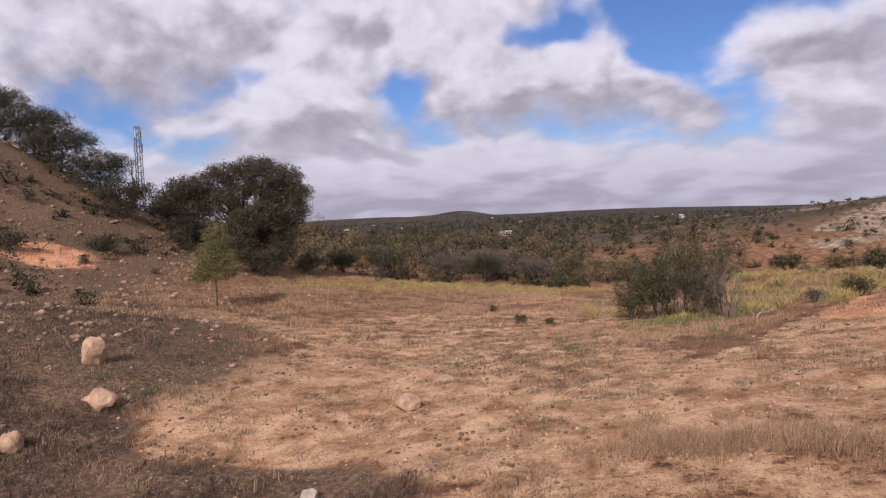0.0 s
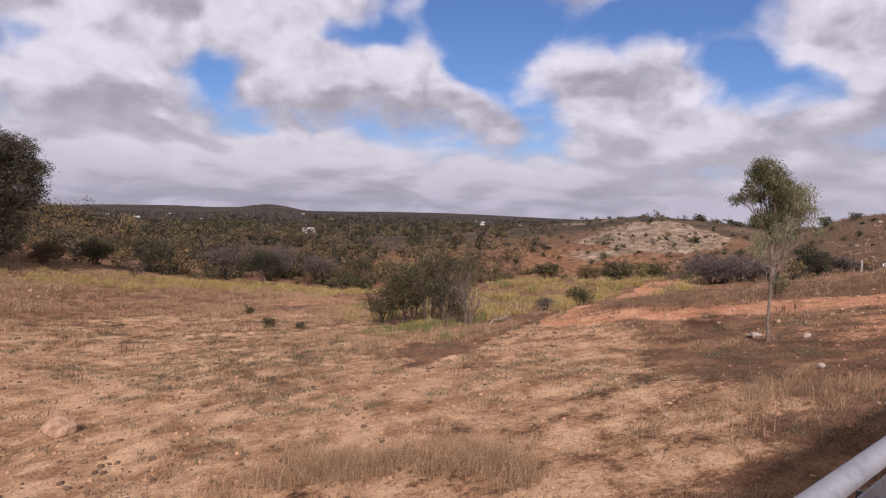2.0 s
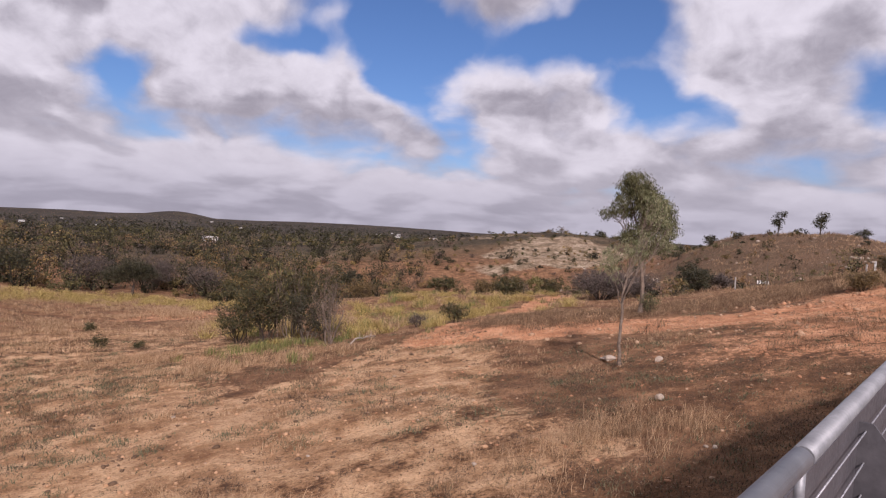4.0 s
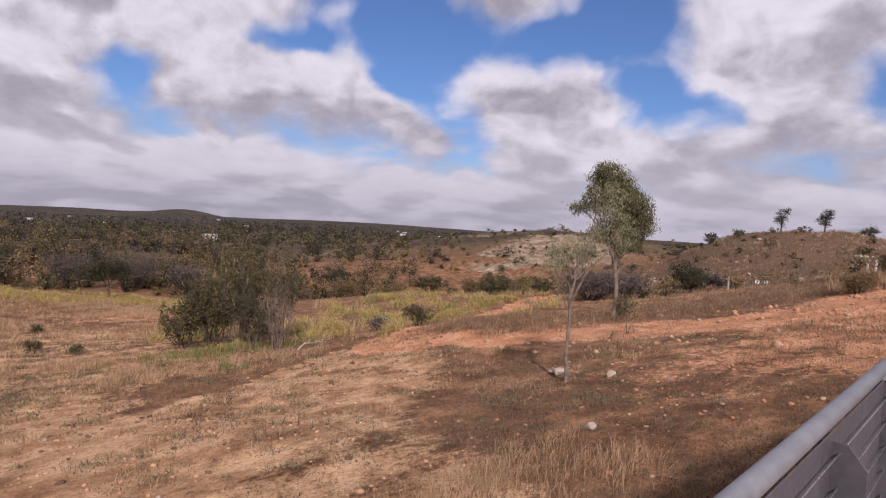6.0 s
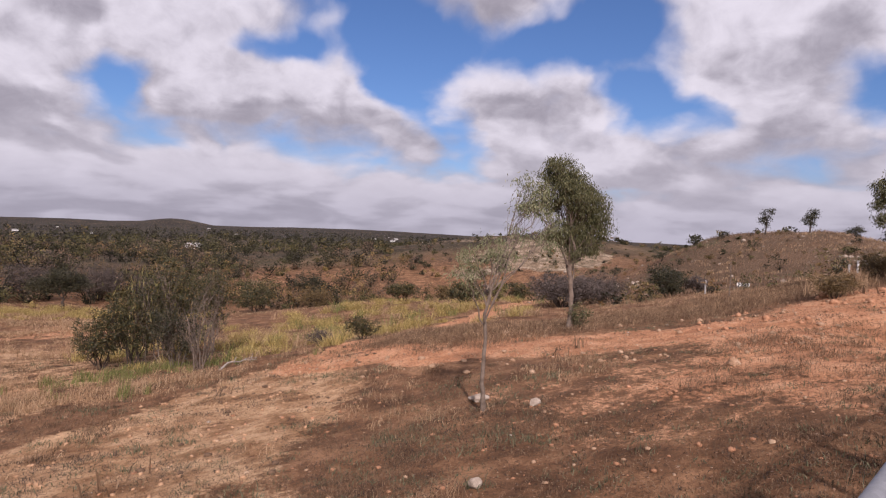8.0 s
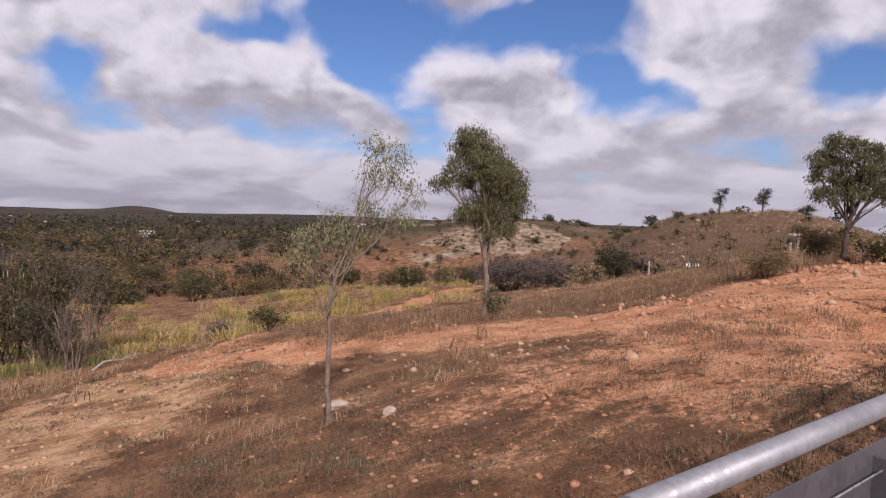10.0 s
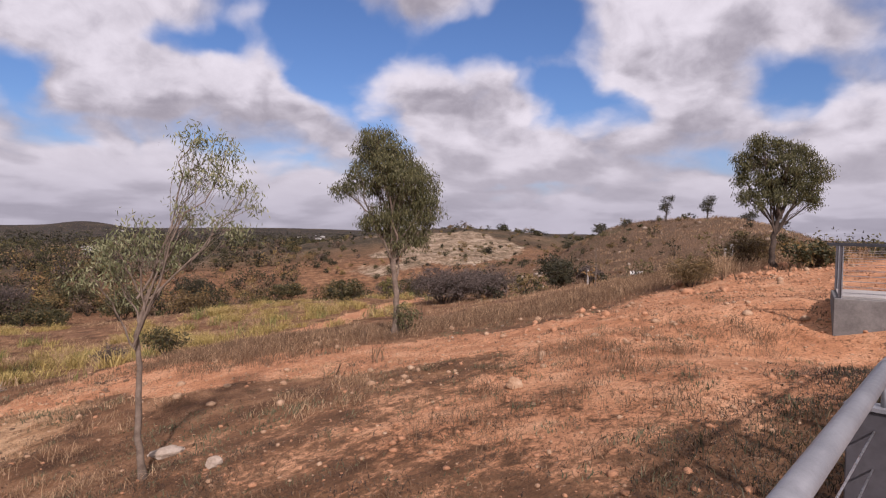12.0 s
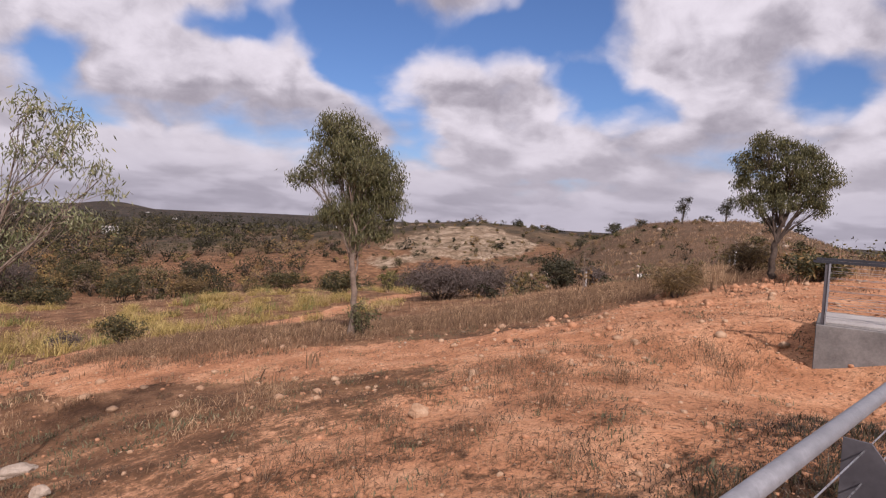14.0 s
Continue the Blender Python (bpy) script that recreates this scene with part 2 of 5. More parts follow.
GROUND = ground_material()
BARK = plain_material("grey_brown_bark", [(0.3, (0.09, 0.065, 0.05)), (0.5, (0.17, 0.13, 0.10)), (0.7, (0.26, 0.205, 0.165))], 5.0, 0.9, 0.02)
BARK_PALE = plain_material("pale_dead_wood", [(0.3, (0.22, 0.18, 0.15)), (0.7, (0.42, 0.37, 0.32))], 6.0, 0.9, 0.02)
BARK_DARK = plain_material("dark_bark", [(0.3, (0.035, 0.026, 0.02)), (0.7, (0.10, 0.075, 0.06))], 5.0, 0.9, 0.02)
STONE = plain_material("tan_granite", [(0.3, (0.26, 0.155, 0.092)), (0.5, (0.37, 0.24, 0.15)), (0.7, (0.48, 0.345, 0.23))], 3.0, 0.9, 0.03)
CLOD_RED = plain_material("red_earth_clod", [(0.3, (0.29, 0.14, 0.075)), (0.7, (0.50, 0.27, 0.155))], 5.0, 0.95, 0.03)
CLOD_SAND = plain_material("sandy_earth_clod", [(0.3, (0.32, 0.18, 0.10)), (0.7, (0.54, 0.34, 0.20))], 5.0, 0.95, 0.03)
CLOD_DARK = plain_material("dark_litter_clod", [(0.3, (0.075, 0.045, 0.028)), (0.7, (0.19, 0.12, 0.075))], 5.0, 0.95, 0.03)
STONE_BROWN = plain_material("brown_scree", [(0.3, (0.15, 0.09, 0.06)), (0.5, (0.27, 0.175, 0.118)), (0.7, (0.44, 0.32, 0.225))], 3.0, 0.9, 0.03)
STONE_PALE = plain_material("pale_stone", [(0.3, (0.25, 0.19, 0.14)), (0.7, (0.45, 0.38, 0.31))], 4.0, 0.9, 0.03)
STEEL = plain_material("galvanised_steel", [(0.3, (0.20, 0.205, 0.22)), (0.7, (0.31, 0.315, 0.33))], 7.0, 0.5, 0.002, 0.5, 0.35)
POST_GREY = plain_material("grey_painted_steel", [(0.3, (0.055, 0.052, 0.058)), (0.7, (0.095, 0.09, 0.098))], 4.0, 0.55, 0.002, 0.4)
WIRE = plain_material("stainless_wire", [(0.3, (0.5, 0.5, 0.52)), (0.7, (0.68, 0.68, 0.7))], 9.0, 0.35, 0.001, 0.5, 0.9)
CONCRETE = plain_material("grey_concrete", [(0.3, (0.115, 0.11, 0.105)), (0.5, (0.16, 0.152, 0.145)), (0.7, (0.21, 0.20, 0.19))], 2.2, 0.9, 0.008)
CONCRETE_PALE = plain_material("pale_concrete", [(0.3, (0.30, 0.28, 0.265)), (0.7, (0.42, 0.40, 0.375))], 3.0, 0.85, 0.006)
PLANK = plain_material("weathered_deck_plank", [(0.3, (0.25, 0.19, 0.17)), (0.5, (0.33, 0.26, 0.235)), (0.7, (0.40, 0.325, 0.295))], 3.0, 0.85, 0.006, 0.2, 0.0, True)
DARK_RAIL = plain_material("dark_painted_rail", [(0.3, (0.018, 0.019, 0.025)), (0.7, (0.04, 0.042, 0.05))], 5.0, 0.5, 0.002, 0.4)
WHITE = plain_material("white_paint", [(0.3, (0.62, 0.61, 0.58)), (0.7, (0.82, 0.81, 0.78))], 3.0, 0.6, 0.003)
BLACK = plain_material("black_paint", [(0.3, (0.012, 0.012, 0.012)), (0.7, (0.03, 0.03, 0.03))], 3.0, 0.6, 0.003)
LEAF_GUM = leaf_material("gum_leaf", [(0.0, (0.045, 0.048, 0.022)), (0.5, (0.095, 0.096, 0.042)), (1.0, (0.19, 0.175, 0.08))])
LEAF_LIGHT = leaf_material("pale_gum_leaf", [(0.0, (0.11, 0.125, 0.055)), (0.5, (0.19, 0.20, 0.10)), (1.0, (0.32, 0.31, 0.18))])
LEAF_YELLOW = leaf_material("yellow_green_leaf", [(0.0, (0.07, 0.068, 0.024)), (0.5, (0.15, 0.135, 0.046)), (1.0, (0.27, 0.225, 0.09))])
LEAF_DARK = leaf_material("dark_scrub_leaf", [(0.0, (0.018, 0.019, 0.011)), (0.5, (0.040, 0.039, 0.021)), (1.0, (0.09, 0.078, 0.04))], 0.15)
LEAF_ACACIA = leaf_material("acacia_leaf", [(0.0, (0.026, 0.023, 0.015)), (0.5, (0.058, 0.050, 0.028)), (1.0, (0.13, 0.108, 0.055))], 0.15)
LEAF_SHRUB = leaf_material("shrub_leaf", [(0.0, (0.028, 0.031, 0.014)), (0.5, (0.060, 0.058, 0.025)), (0.85, (0.12, 0.10, 0.044)), (1.0, (0.24, 0.15, 0.055))], 0.15)
LEAF_GREY = leaf_material("dry_grey_twigs", [(0.0, (0.05, 0.04, 0.036)), (0.5, (0.095, 0.075, 0.065)), (1.0, (0.16, 0.125, 0.105))], 0.1, 0.8)
LEAF_BROWN = leaf_material("brown_scrub_leaf", [(0.0, (0.06, 0.042, 0.022)), (0.5, (0.13, 0.09, 0.04)), (1.0, (0.22, 0.15, 0.06))], 0.15)
SCRUB = scrub_material()
GRASS_DRY = leaf_material("dry_grass", [(0.0, (0.23, 0.138, 0.076)), (0.5, (0.41, 0.268, 0.152)), (1.0, (0.62, 0.445, 0.275))], 0.35, 0.7)
GRASS_BROWN = leaf_material("brown_grass", [(0.0, (0.09, 0.058, 0.035)), (0.5, (0.175, 0.106, 0.062)), (1.0, (0.30, 0.195, 0.115))], 0.25, 0.8)
GRASS_TUSSOCK = leaf_material("yellow_tussock", [(0.0, (0.17, 0.125, 0.04)), (0.5, (0.40, 0.30, 0.10)), (1.0, (0.62, 0.49, 0.20))], 0.3, 0.7)
GRASS_GREEN = leaf_material("green_grass", [(0.0, (0.09, 0.105, 0.032)), (0.5, (0.18, 0.19, 0.06)), (1.0, (0.32, 0.30, 0.11))], 0.3, 0.7)
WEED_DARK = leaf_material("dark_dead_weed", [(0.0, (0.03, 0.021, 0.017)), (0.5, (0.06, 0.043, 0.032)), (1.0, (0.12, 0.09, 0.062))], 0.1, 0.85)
WEED_GREEN = leaf_material("grey_green_weed", [(0.0, (0.06, 0.065, 0.035)), (0.5, (0.11, 0.11, 0.06)), (1.0, (0.19, 0.17, 0.10))], 0.15, 0.8)


# ---- terrain ----
def ss(a, b, x):
    t = np.clip((x - a) / (b - a), 0, 1)
    return t * t * (3 - 2 * t)


def lattice(ix, iy, seed):
    h = np.sin(ix * 127.1 + iy * 311.7 + seed * 74.7) * 43758.5453
    return h - np.floor(h)


def vnoise(x, y, cell, seed=0):
    x, y = np.asarray(x, float) / cell, np.asarray(y, float) / cell
    ix, iy = np.floor(x), np.floor(y)
    fx, fy = x - ix, y - iy
    fx, fy = fx * fx * (3 - 2 * fx), fy * fy * (3 - 2 * fy)
    a, b = lattice(ix, iy, seed), lattice(ix + 1, iy, seed)
    c, d = lattice(ix, iy + 1, seed), lattice(ix + 1, iy + 1, seed)
    return (a * (1 - fx) + b * fx) * (1 - fy) + (c * (1 - fx) + d * fx) * fy - 0.5


def fbm(x, y, cell, octaves=4, seed=0):
    return sum(vnoise(x, y, cell / 2**i, seed + i) / 2**i for i in range(octaves))


def hump(x, y, cx, cy, sx, sy):
    return np.exp(-(((x - cx) / sx) ** 2 + ((y - cy) / sy) ** 2) / 2)


def turned_hump(x, y, cx, cy, across, deep):
    """A ridge whose long side points away from the walkway."""
    u, v = (x - cx) * 0.545 - (y - cy) * 0.84, (x - cx) * 0.84 + (y - cy) * 0.545
    return np.exp(-(np.abs(u / across) ** 3.2) - (v / deep) ** 2 / 2)


def height(x, y):
    """The lie of the land: the slope below the walkway, the hills on both sides and the plain."""
    x, y = np.asarray(x, float), np.asarray(y, float)
    X, Y = x / 30, y / 30
    p = -4.673 + 5.294 * X - 1.906 * Y + 0.502 * X * X - 3.396 * X * Y + 0.172 * Y * Y + 0.7 * hump(x, y, 28, 31, 5, 5) - 1.0 * hump(x, y, 34.6, 9.9, 1.8, 2.6)
    p = 0.5 - np.logaddexp(0, (0.5 - p) * 1.6) / 1.6
    p = p + 4.6 * hump(x, y, -28, 28, 12, 12)
    r = np.hypot(x - 15, y - 28)
    w = ss(35, 110, r)
    q = np.hypot(x, y)
    far = -10.8 + 0.05 * np.clip(x, -20, 90) - 5 * ss(140, 400, q)
    far = far + 9.0 * turned_hump(x, y, 111.5, 63.0, 20, 27) + 7.6 * hump(x, y, 128, 144, 32, 32) + 3 * hump(x, y, 178, 190, 44, 42) + 3 * hump(x, y, 80, 45, 26, 22)
    z = p * (1 - w) + far * w
    z = z + 27 * hump(x, y, -75, 85, 24, 24) + 13 * hump(x, y, -70, 190, 40, 65)
    z = z + 3.4 * hump(x, y, 47, 70, 17, 15)
    rough = ss(25, 70, r)
    z = z + 0.10 * fbm(x, y, 1.4, 3, 15) * (1 - rough)
    z = z + 0.16 * fbm(x, y, 4.0, 4, 3) * (1 + 2.5 * rough) + 0.5 * rough * fbm(x, y, 22.0, 4, 9)
    z = z + ss(500, 1600, q) * (5 * fbm(x, y, 420.0, 4, 21) + 1.5)
    z = z - 12 * ss(350, 1300, q) - 20 * ss(1300, 4000, q)
    z = z + 40 * hump(x, y, 290, 3500, 130, 260) + 26 * hump(x, y, -250, 4000, 420, 260) + 22 * hump(x, y, 1500, 4000, 600, 260) + 16 * hump(x, y, 3000, 3000, 700, 500)
    return z


def ground_z(x, y):
    return float(height(x, y))


def along(x, y, pts):
    """Distance to a polyline."""
    best = np.full(np.shape(x), 1e9)
    for (ax, ay), (bx, by) in zip(pts, pts[1:]):
        dx, dy = bx - ax, by - ay
        t = np.clip(((x - ax) * dx + (y - ay) * dy) / (dx * dx + dy * dy), 0, 1)
        best = np.minimum(best, np.hypot(x - ax - t * dx, y - ay - t * dy))
    return best


RED_TRACK = [(23, 29), (27, 25), (31, 20.5), (35, 17.3), (40, 14.8), (46, 13), (54, 11)]
FAR_TRACK = [(23, 29), (28, 33.6), (36, 40), (46, 50), (60, 62)]
SAND_TRACK = [(2, 17.5), (9, 19.0), (15, 22.4), (20.3, 27.5), (24, 29.5)]
SAND_NEAR = [(7, 17.0), (12, 17.6), (16.5, 19.0), (20.0, 23.0), (23, 27.5)]
TUSSOCK_LINE = [(24, 46), (33, 49), (42, 58), (51, 68), (60, 80)]
SAND_LEFT = [(-17, 46), (-11, 42), (-4, 35), (3, 32)]


def dark_bank(x, y):
    return (1 - ss(14.2, 17.0, y + 0.45 * x + 2.6 * fbm(x, y, 4, 3, 111))) * (1 - ss(-2.0, 3.5, x))


def bank_face(x, y):
    """The bare pale rock face on the near side of the second hill."""
    u, v = (x - 100) * 0.755 - (y - 112) * 0.656, (x - 100) * 0.656 + (y - 112) * 0.755
    return 1.1 * (1 - ss(0.72, 1.12, np.hypot(u / 16, v / 21) + 0.7 * fbm(x, y, 14, 3, 79)))


def masks(x, y):
    wob = 2.2 * fbm(x, y, 7.0, 4, 31)
    fine = 0.9 * fbm(x, y, 2.2, 3, 41)
    sand = 1 - ss(1.6, 3.6, along(x, y, SAND_TRACK) + wob + fine)
    sand = np.maximum(sand, 1 - ss(7.5, 11.0, np.hypot((x - 0) * 0.80, (y - 25) * 0.80) + wob * 1.5 + fine))
    sand = np.maximum(sand, 0.95 * (1 - ss(1.3, 3.2, along(x, y, SAND_NEAR) + wob * 0.8 + fine)))
    sand = np.maximum(sand, 0.9 * (1 - ss(1.5, 3.2, along(x, y, SAND_LEFT) + wob * 0.7)))
    sand = np.maximum(sand, 0.62 * (1 - ss(3.5, 7.0, np.hypot((x - 9) * 0.5, y - 13.5) + wob)))
    sand = np.maximum(sand, 0.55 * (1 - ss(10, 16, np.hypot(x - 6, y - 38) + wob * 2)))
    sand = sand * (1 - 0.85 * dark_bank(x, y))
    red = 1 - ss(1.9, 3.1, along(x, y, RED_TRACK) + wob * 0.45 + fine)
    red = np.maximum(red, 0.95 * (1 - ss(1.0, 2.0, along(x, y, FAR_TRACK) + wob * 0.4)))
    red = np.maximum(red, 0.62 * (1 - ss(6, 10, np.hypot((x - 33.5) * 0.9, (y - 12.3) * 1.7) + wob * 1.6 + fine * 2)))
    red = np.maximum(red, 0.9 * (1 - ss(4, 8, np.hypot((x - 40) * 0.5, y - 13.5) + wob)))
    red = np.maximum(red, 0.5 * (1 - ss(2, 5, np.hypot(x - 13, y - 62) * 0.6 + wob)))
    red = np.maximum(red, 0.85 * (1 - ss(2.5, 5.0, np.hypot((x + 36) * 0.6, y - 62) + wob)))
    red = np.maximum(red, 0.36 * (1 - ss(3.0, 6.5, np.hypot((x - 26.5) * 0.8, y - 14.6) + wob * 1.2 + fine)))
    r = np.hypot(x - 15, y - 28)
    q = np.hypot(x, y)
    far = ss(70, 150, r) * (1 - 0.85 * hump(x, y, 105, 58, 42, 32)) * (1 - 0.9 * hump(x, y, -55, 70, 28, 28))
    plain = ss(300, 800, q)
    pale = bank_face(x, y) + 0.75 * ss(0.16, 0.34, fbm(x, y, 26, 3, 77)) * hump(x, y, 78, 118, 45, 38)
    stony = 0.95 * hump(x, y, -48, 68, 22, 24) + 0.8 * hump(x, y, -24, 36, 9, 10) + 0.8 * hump(x, y, -17, 26, 5, 6) + 0.75 * dark_bank(x, y) + 0.75 * hump(x, y, 105, 57, 34, 26)
    stony = np.clip(stony + 0.35 * fbm(x, y, 9, 3, 131), 0, 1) * (1 - red)
    return dict(sand=sand, red=red, far=far, plain=plain, pale=pale, stony=stony)


def mesh_from(name, verts, faces, corners):
    """A mesh from an array of vertices and one of faces that all have the same number of corners."""
    me = bpy.data.meshes.new(name)
    verts, faces = np.asarray(verts, np.float32), np.asarray(faces, np.int32)
    me.vertices.add(len(verts))
    me.vertices.foreach_set("co", verts.ravel())
    me.loops.add(faces.size)
    me.loops.foreach_set("vertex_index", faces.ravel())
    me.polygons.add(len(faces))
    me.polygons.foreach_set("loop_start", np.arange(0, faces.size, corners, dtype=np.int32))
    me.update(calc_edges=True)
    me.validate()
    return me


def build_ground():
    n, b, reach = 600, 6.9, 4700.0
    u = np.linspace(-1, 1, n)
    w = reach * np.sinh(b * u) / math.sinh(b)
    gx, gy = np.meshgrid(16 + w, 22 + w, indexing="xy")
    gz = height(gx, gy)
    v = np.stack([gx, gy, gz], -1).reshape(-1, 3)
    i = np.arange(n * n).reshape(n, n)
    f = np.stack([i[:-1, :-1], i[:-1, 1:], i[1:, 1:], i[1:, :-1]], -1).reshape(-1, 4)
    me = mesh_from("ground", v, f, 4)
    me.polygons.foreach_set("use_smooth", np.ones(len(me.polygons), bool))
    for key, val in masks(gx.ravel(), gy.ravel()).items():
        a = me.attributes.new(key, "FLOAT", "POINT")
        a.data.foreach_set("value", val.astype(np.float32))
    me.materials.append(GROUND)
    ob = new("ground", me)
    tagged(ob, "dry sandy and red dirt slope falling to a scrub plain", "ground", kind="structure")


build_ground()


# ---- helpers for things ----
def thing(name, label, category, place, group="", kind=""):
    ob = new(name)
    ob.matrix_world = Matrix.Translation(place)
    ob.empty_display_size = 0.2
    return tagged(ob, label, category, group, kind)


def attach(name, me, material, parent, label=""):
    if not me.materials:
        me.materials.append(material)
    ob = new(name, me)
    ob.parent = parent
    if label:
        tagged(ob, label)
    return ob


def part(name, bm, material, parent, label=""):
    me = bpy.data.meshes.new(name)
    bm.to_mesh(me)
    bm.free()
    return attach(name, me, material, parent, label)


def tube_arrays(points, radii, sides=7):
    """A tapered tube along a bent line, with closed ends."""
    P = np.asarray(points, float)
    d = np.gradient(P, axis=0)
    d /= np.linalg.norm(d, axis=1)[:, None] + 1e-9
    ref = np.array([0.31, 0.87, 0.38])
    a = np.cross(d, ref)
    a /= np.linalg.norm(a, axis=1)[:, None] + 1e-9
    c = np.cross(d, a)
    ang = np.linspace(0, 2 * np.pi, sides, endpoint=False)
    ring = np.cos(ang)[None, :, None] * a[:, None, :] + np.sin(ang)[None, :, None] * c[:, None, :]
    V = (P[:, None, :] + ring * np.asarray(radii)[:, None, None]).reshape(-1, 3)
    k = len(P)
    i = np.arange(k * sides).reshape(k, sides)
    F = np.stack([i[:-1], np.roll(i[:-1], -1, 1), np.roll(i[1:], -1, 1), i[1:]], -1).reshape(-1, 4)
    tip = np.array([P[-1] + d[-1] * radii[-1] * 0.5])
    V = np.concatenate([V, tip])
    j = i[-1]
    cap = np.stack([j, np.roll(j, -1), np.full(sides, len(V) - 1), np.full(sides, len(V) - 1)], -1)
    return V, F, cap[:, :3]


def join_tubes(name, tubes):
    me = bpy.data.meshes.new(name)
    vs, fs, off = [], [], 0
    for V, F, T in tubes:
        vs.append(V)
        fs += (F + off).tolist() + (T + off).tolist()
        off += len(V)
    me.from_pydata(np.concatenate(vs).tolist(), [], fs)
    me.polygons.foreach_set("use_smooth", np.ones(len(me.polygons), bool))
    me.update()
    return me


def bent(rng, a, b, n, wob, sag=0.0):
    t = np.linspace(0, 1, n)[:, None]
    a, b = np.asarray(a, float), np.asarray(b, float)
    P = a + (b - a) * t
    L = np.linalg.norm(b - a)
    off = np.cumsum(rng.normal(0, wob * L / n, (n, 3)), 0)
    off -= t * off[-1]
    P = P + off
    P[:, 2] += sag * L * np.sin(np.pi * t[:, 0])
    return P


def leaf_quads(rng, centres, length, width, droop, spread=1.0):
    """Leaves as small folded lozenges: a long axis that hangs by droop, a random turn."""
    n = len(centres)
    d = rng.normal(0, 1, (n, 3)) * np.array([1, 1, 0.7])
    d[:, 2] -= droop * 2.0
    d /= np.linalg.norm(d, axis=1)[:, None]
    s = np.cross(d, rng.normal(0, 1, (n, 3)))
    s /= np.linalg.norm(s, axis=1)[:, None] + 1e-9
    ln = length * rng.uniform(0.6, 1.25, n)[:, None]
    wd = width * rng.uniform(0.7, 1.2, n)[:, None]
    base = centres
    mid = base + d * ln * 0.5
    V = np.stack([base, mid + s * wd * 0.5, base + d * ln, mid - s * wd * 0.5], 1).reshape(-1, 3)
    F = np.arange(4 * n).reshape(n, 4)
    return V, F


def in_blob(rng, n, centre, radii, shell=0.45):
    d = rng.normal(0, 1, (n, 3))
    d /= np.linalg.norm(d, axis=1)[:, None]
    r = rng.uniform(shell**3, 1, n) ** (1 / 3)
    return np.asarray(centre) + d * r[:, None] * np.asarray(radii)


def make_tree(name, label, category, base, seed, trunk, girth, blobs, leaf, bark, foliage, group=""):
    """trunk: points from the foot up, in metres from it. blobs: crown masses (x, y, z, rx, ry, rz), each with its own limb.
    leaf: clusters per blob volume unit, leaves per cluster, length, width, droop, cluster radius."""
    rng = np.random.default_rng(seed)
    x, y = base
    ob = thing(name, label, category, (x, y, ground_z(x, y) - 0.06), group)
    T = np.asarray(trunk, float)
    k = np.linspace(0, len(T) - 1, 4 * len(T))
    P = np.stack([np.interp(k, np.arange(len(T)), T[:, i]) for i in range(3)], -1)
    P[1:-1] += rng.normal(0, girth * 0.16, P[1:-1].shape)
    R = np.linspace(girth, girth * 0.5, len(P))
    R[0], R[1] = girth * 1.45, girth * 1.15
    attach("trunk", join_tubes("trunk", [tube_arrays(P, R, 9)]), bark, ob)
    leaves = []
    per, count, ln, wd, droop, cr = leaf
    for bx, by, bz, rx, ry, rz in blobs:
        fork = P[int(len(P) * rng.uniform(0.62, 0.98))]
        if bz < fork[2] + 0.3:
            fork = P[int(len(P) * 0.55)]
        limb_r = girth * 0.33
        main = bent(rng, fork, (bx, by, bz), 8, 0.22, 0.05)
        tubes = [tube_arrays(main, np.linspace(limb_r, limb_r * 0.3, 8), 6)]
        nc = max(4, int(per * (rx * ry * rz) ** (2 / 3)))
        heads = in_blob(rng, nc, (bx, by, bz), (rx, ry, rz), 0.15)
        for h in heads:
            s = main[rng.integers(3, 8)]
            tw = bent(rng, s, h, 4, 0.25, 0.06)
            tubes.append(tube_arrays(tw, np.linspace(limb_r * 0.2, 0.004, 4), 3))
        attach("limb", join_tubes("limb", tubes), bark, ob)
        c = np.repeat(heads, count, 0) + rng.normal(0, cr, (nc * count, 3)) * np.array([1, 1, 0.8])
        leaves.append(c)
    if leaves and count:
        V, F = leaf_quads(rng, np.concatenate(leaves), ln, wd, droop)
        attach("crown", mesh_from("crown", V, F, 4), foliage, ob)
    return ob


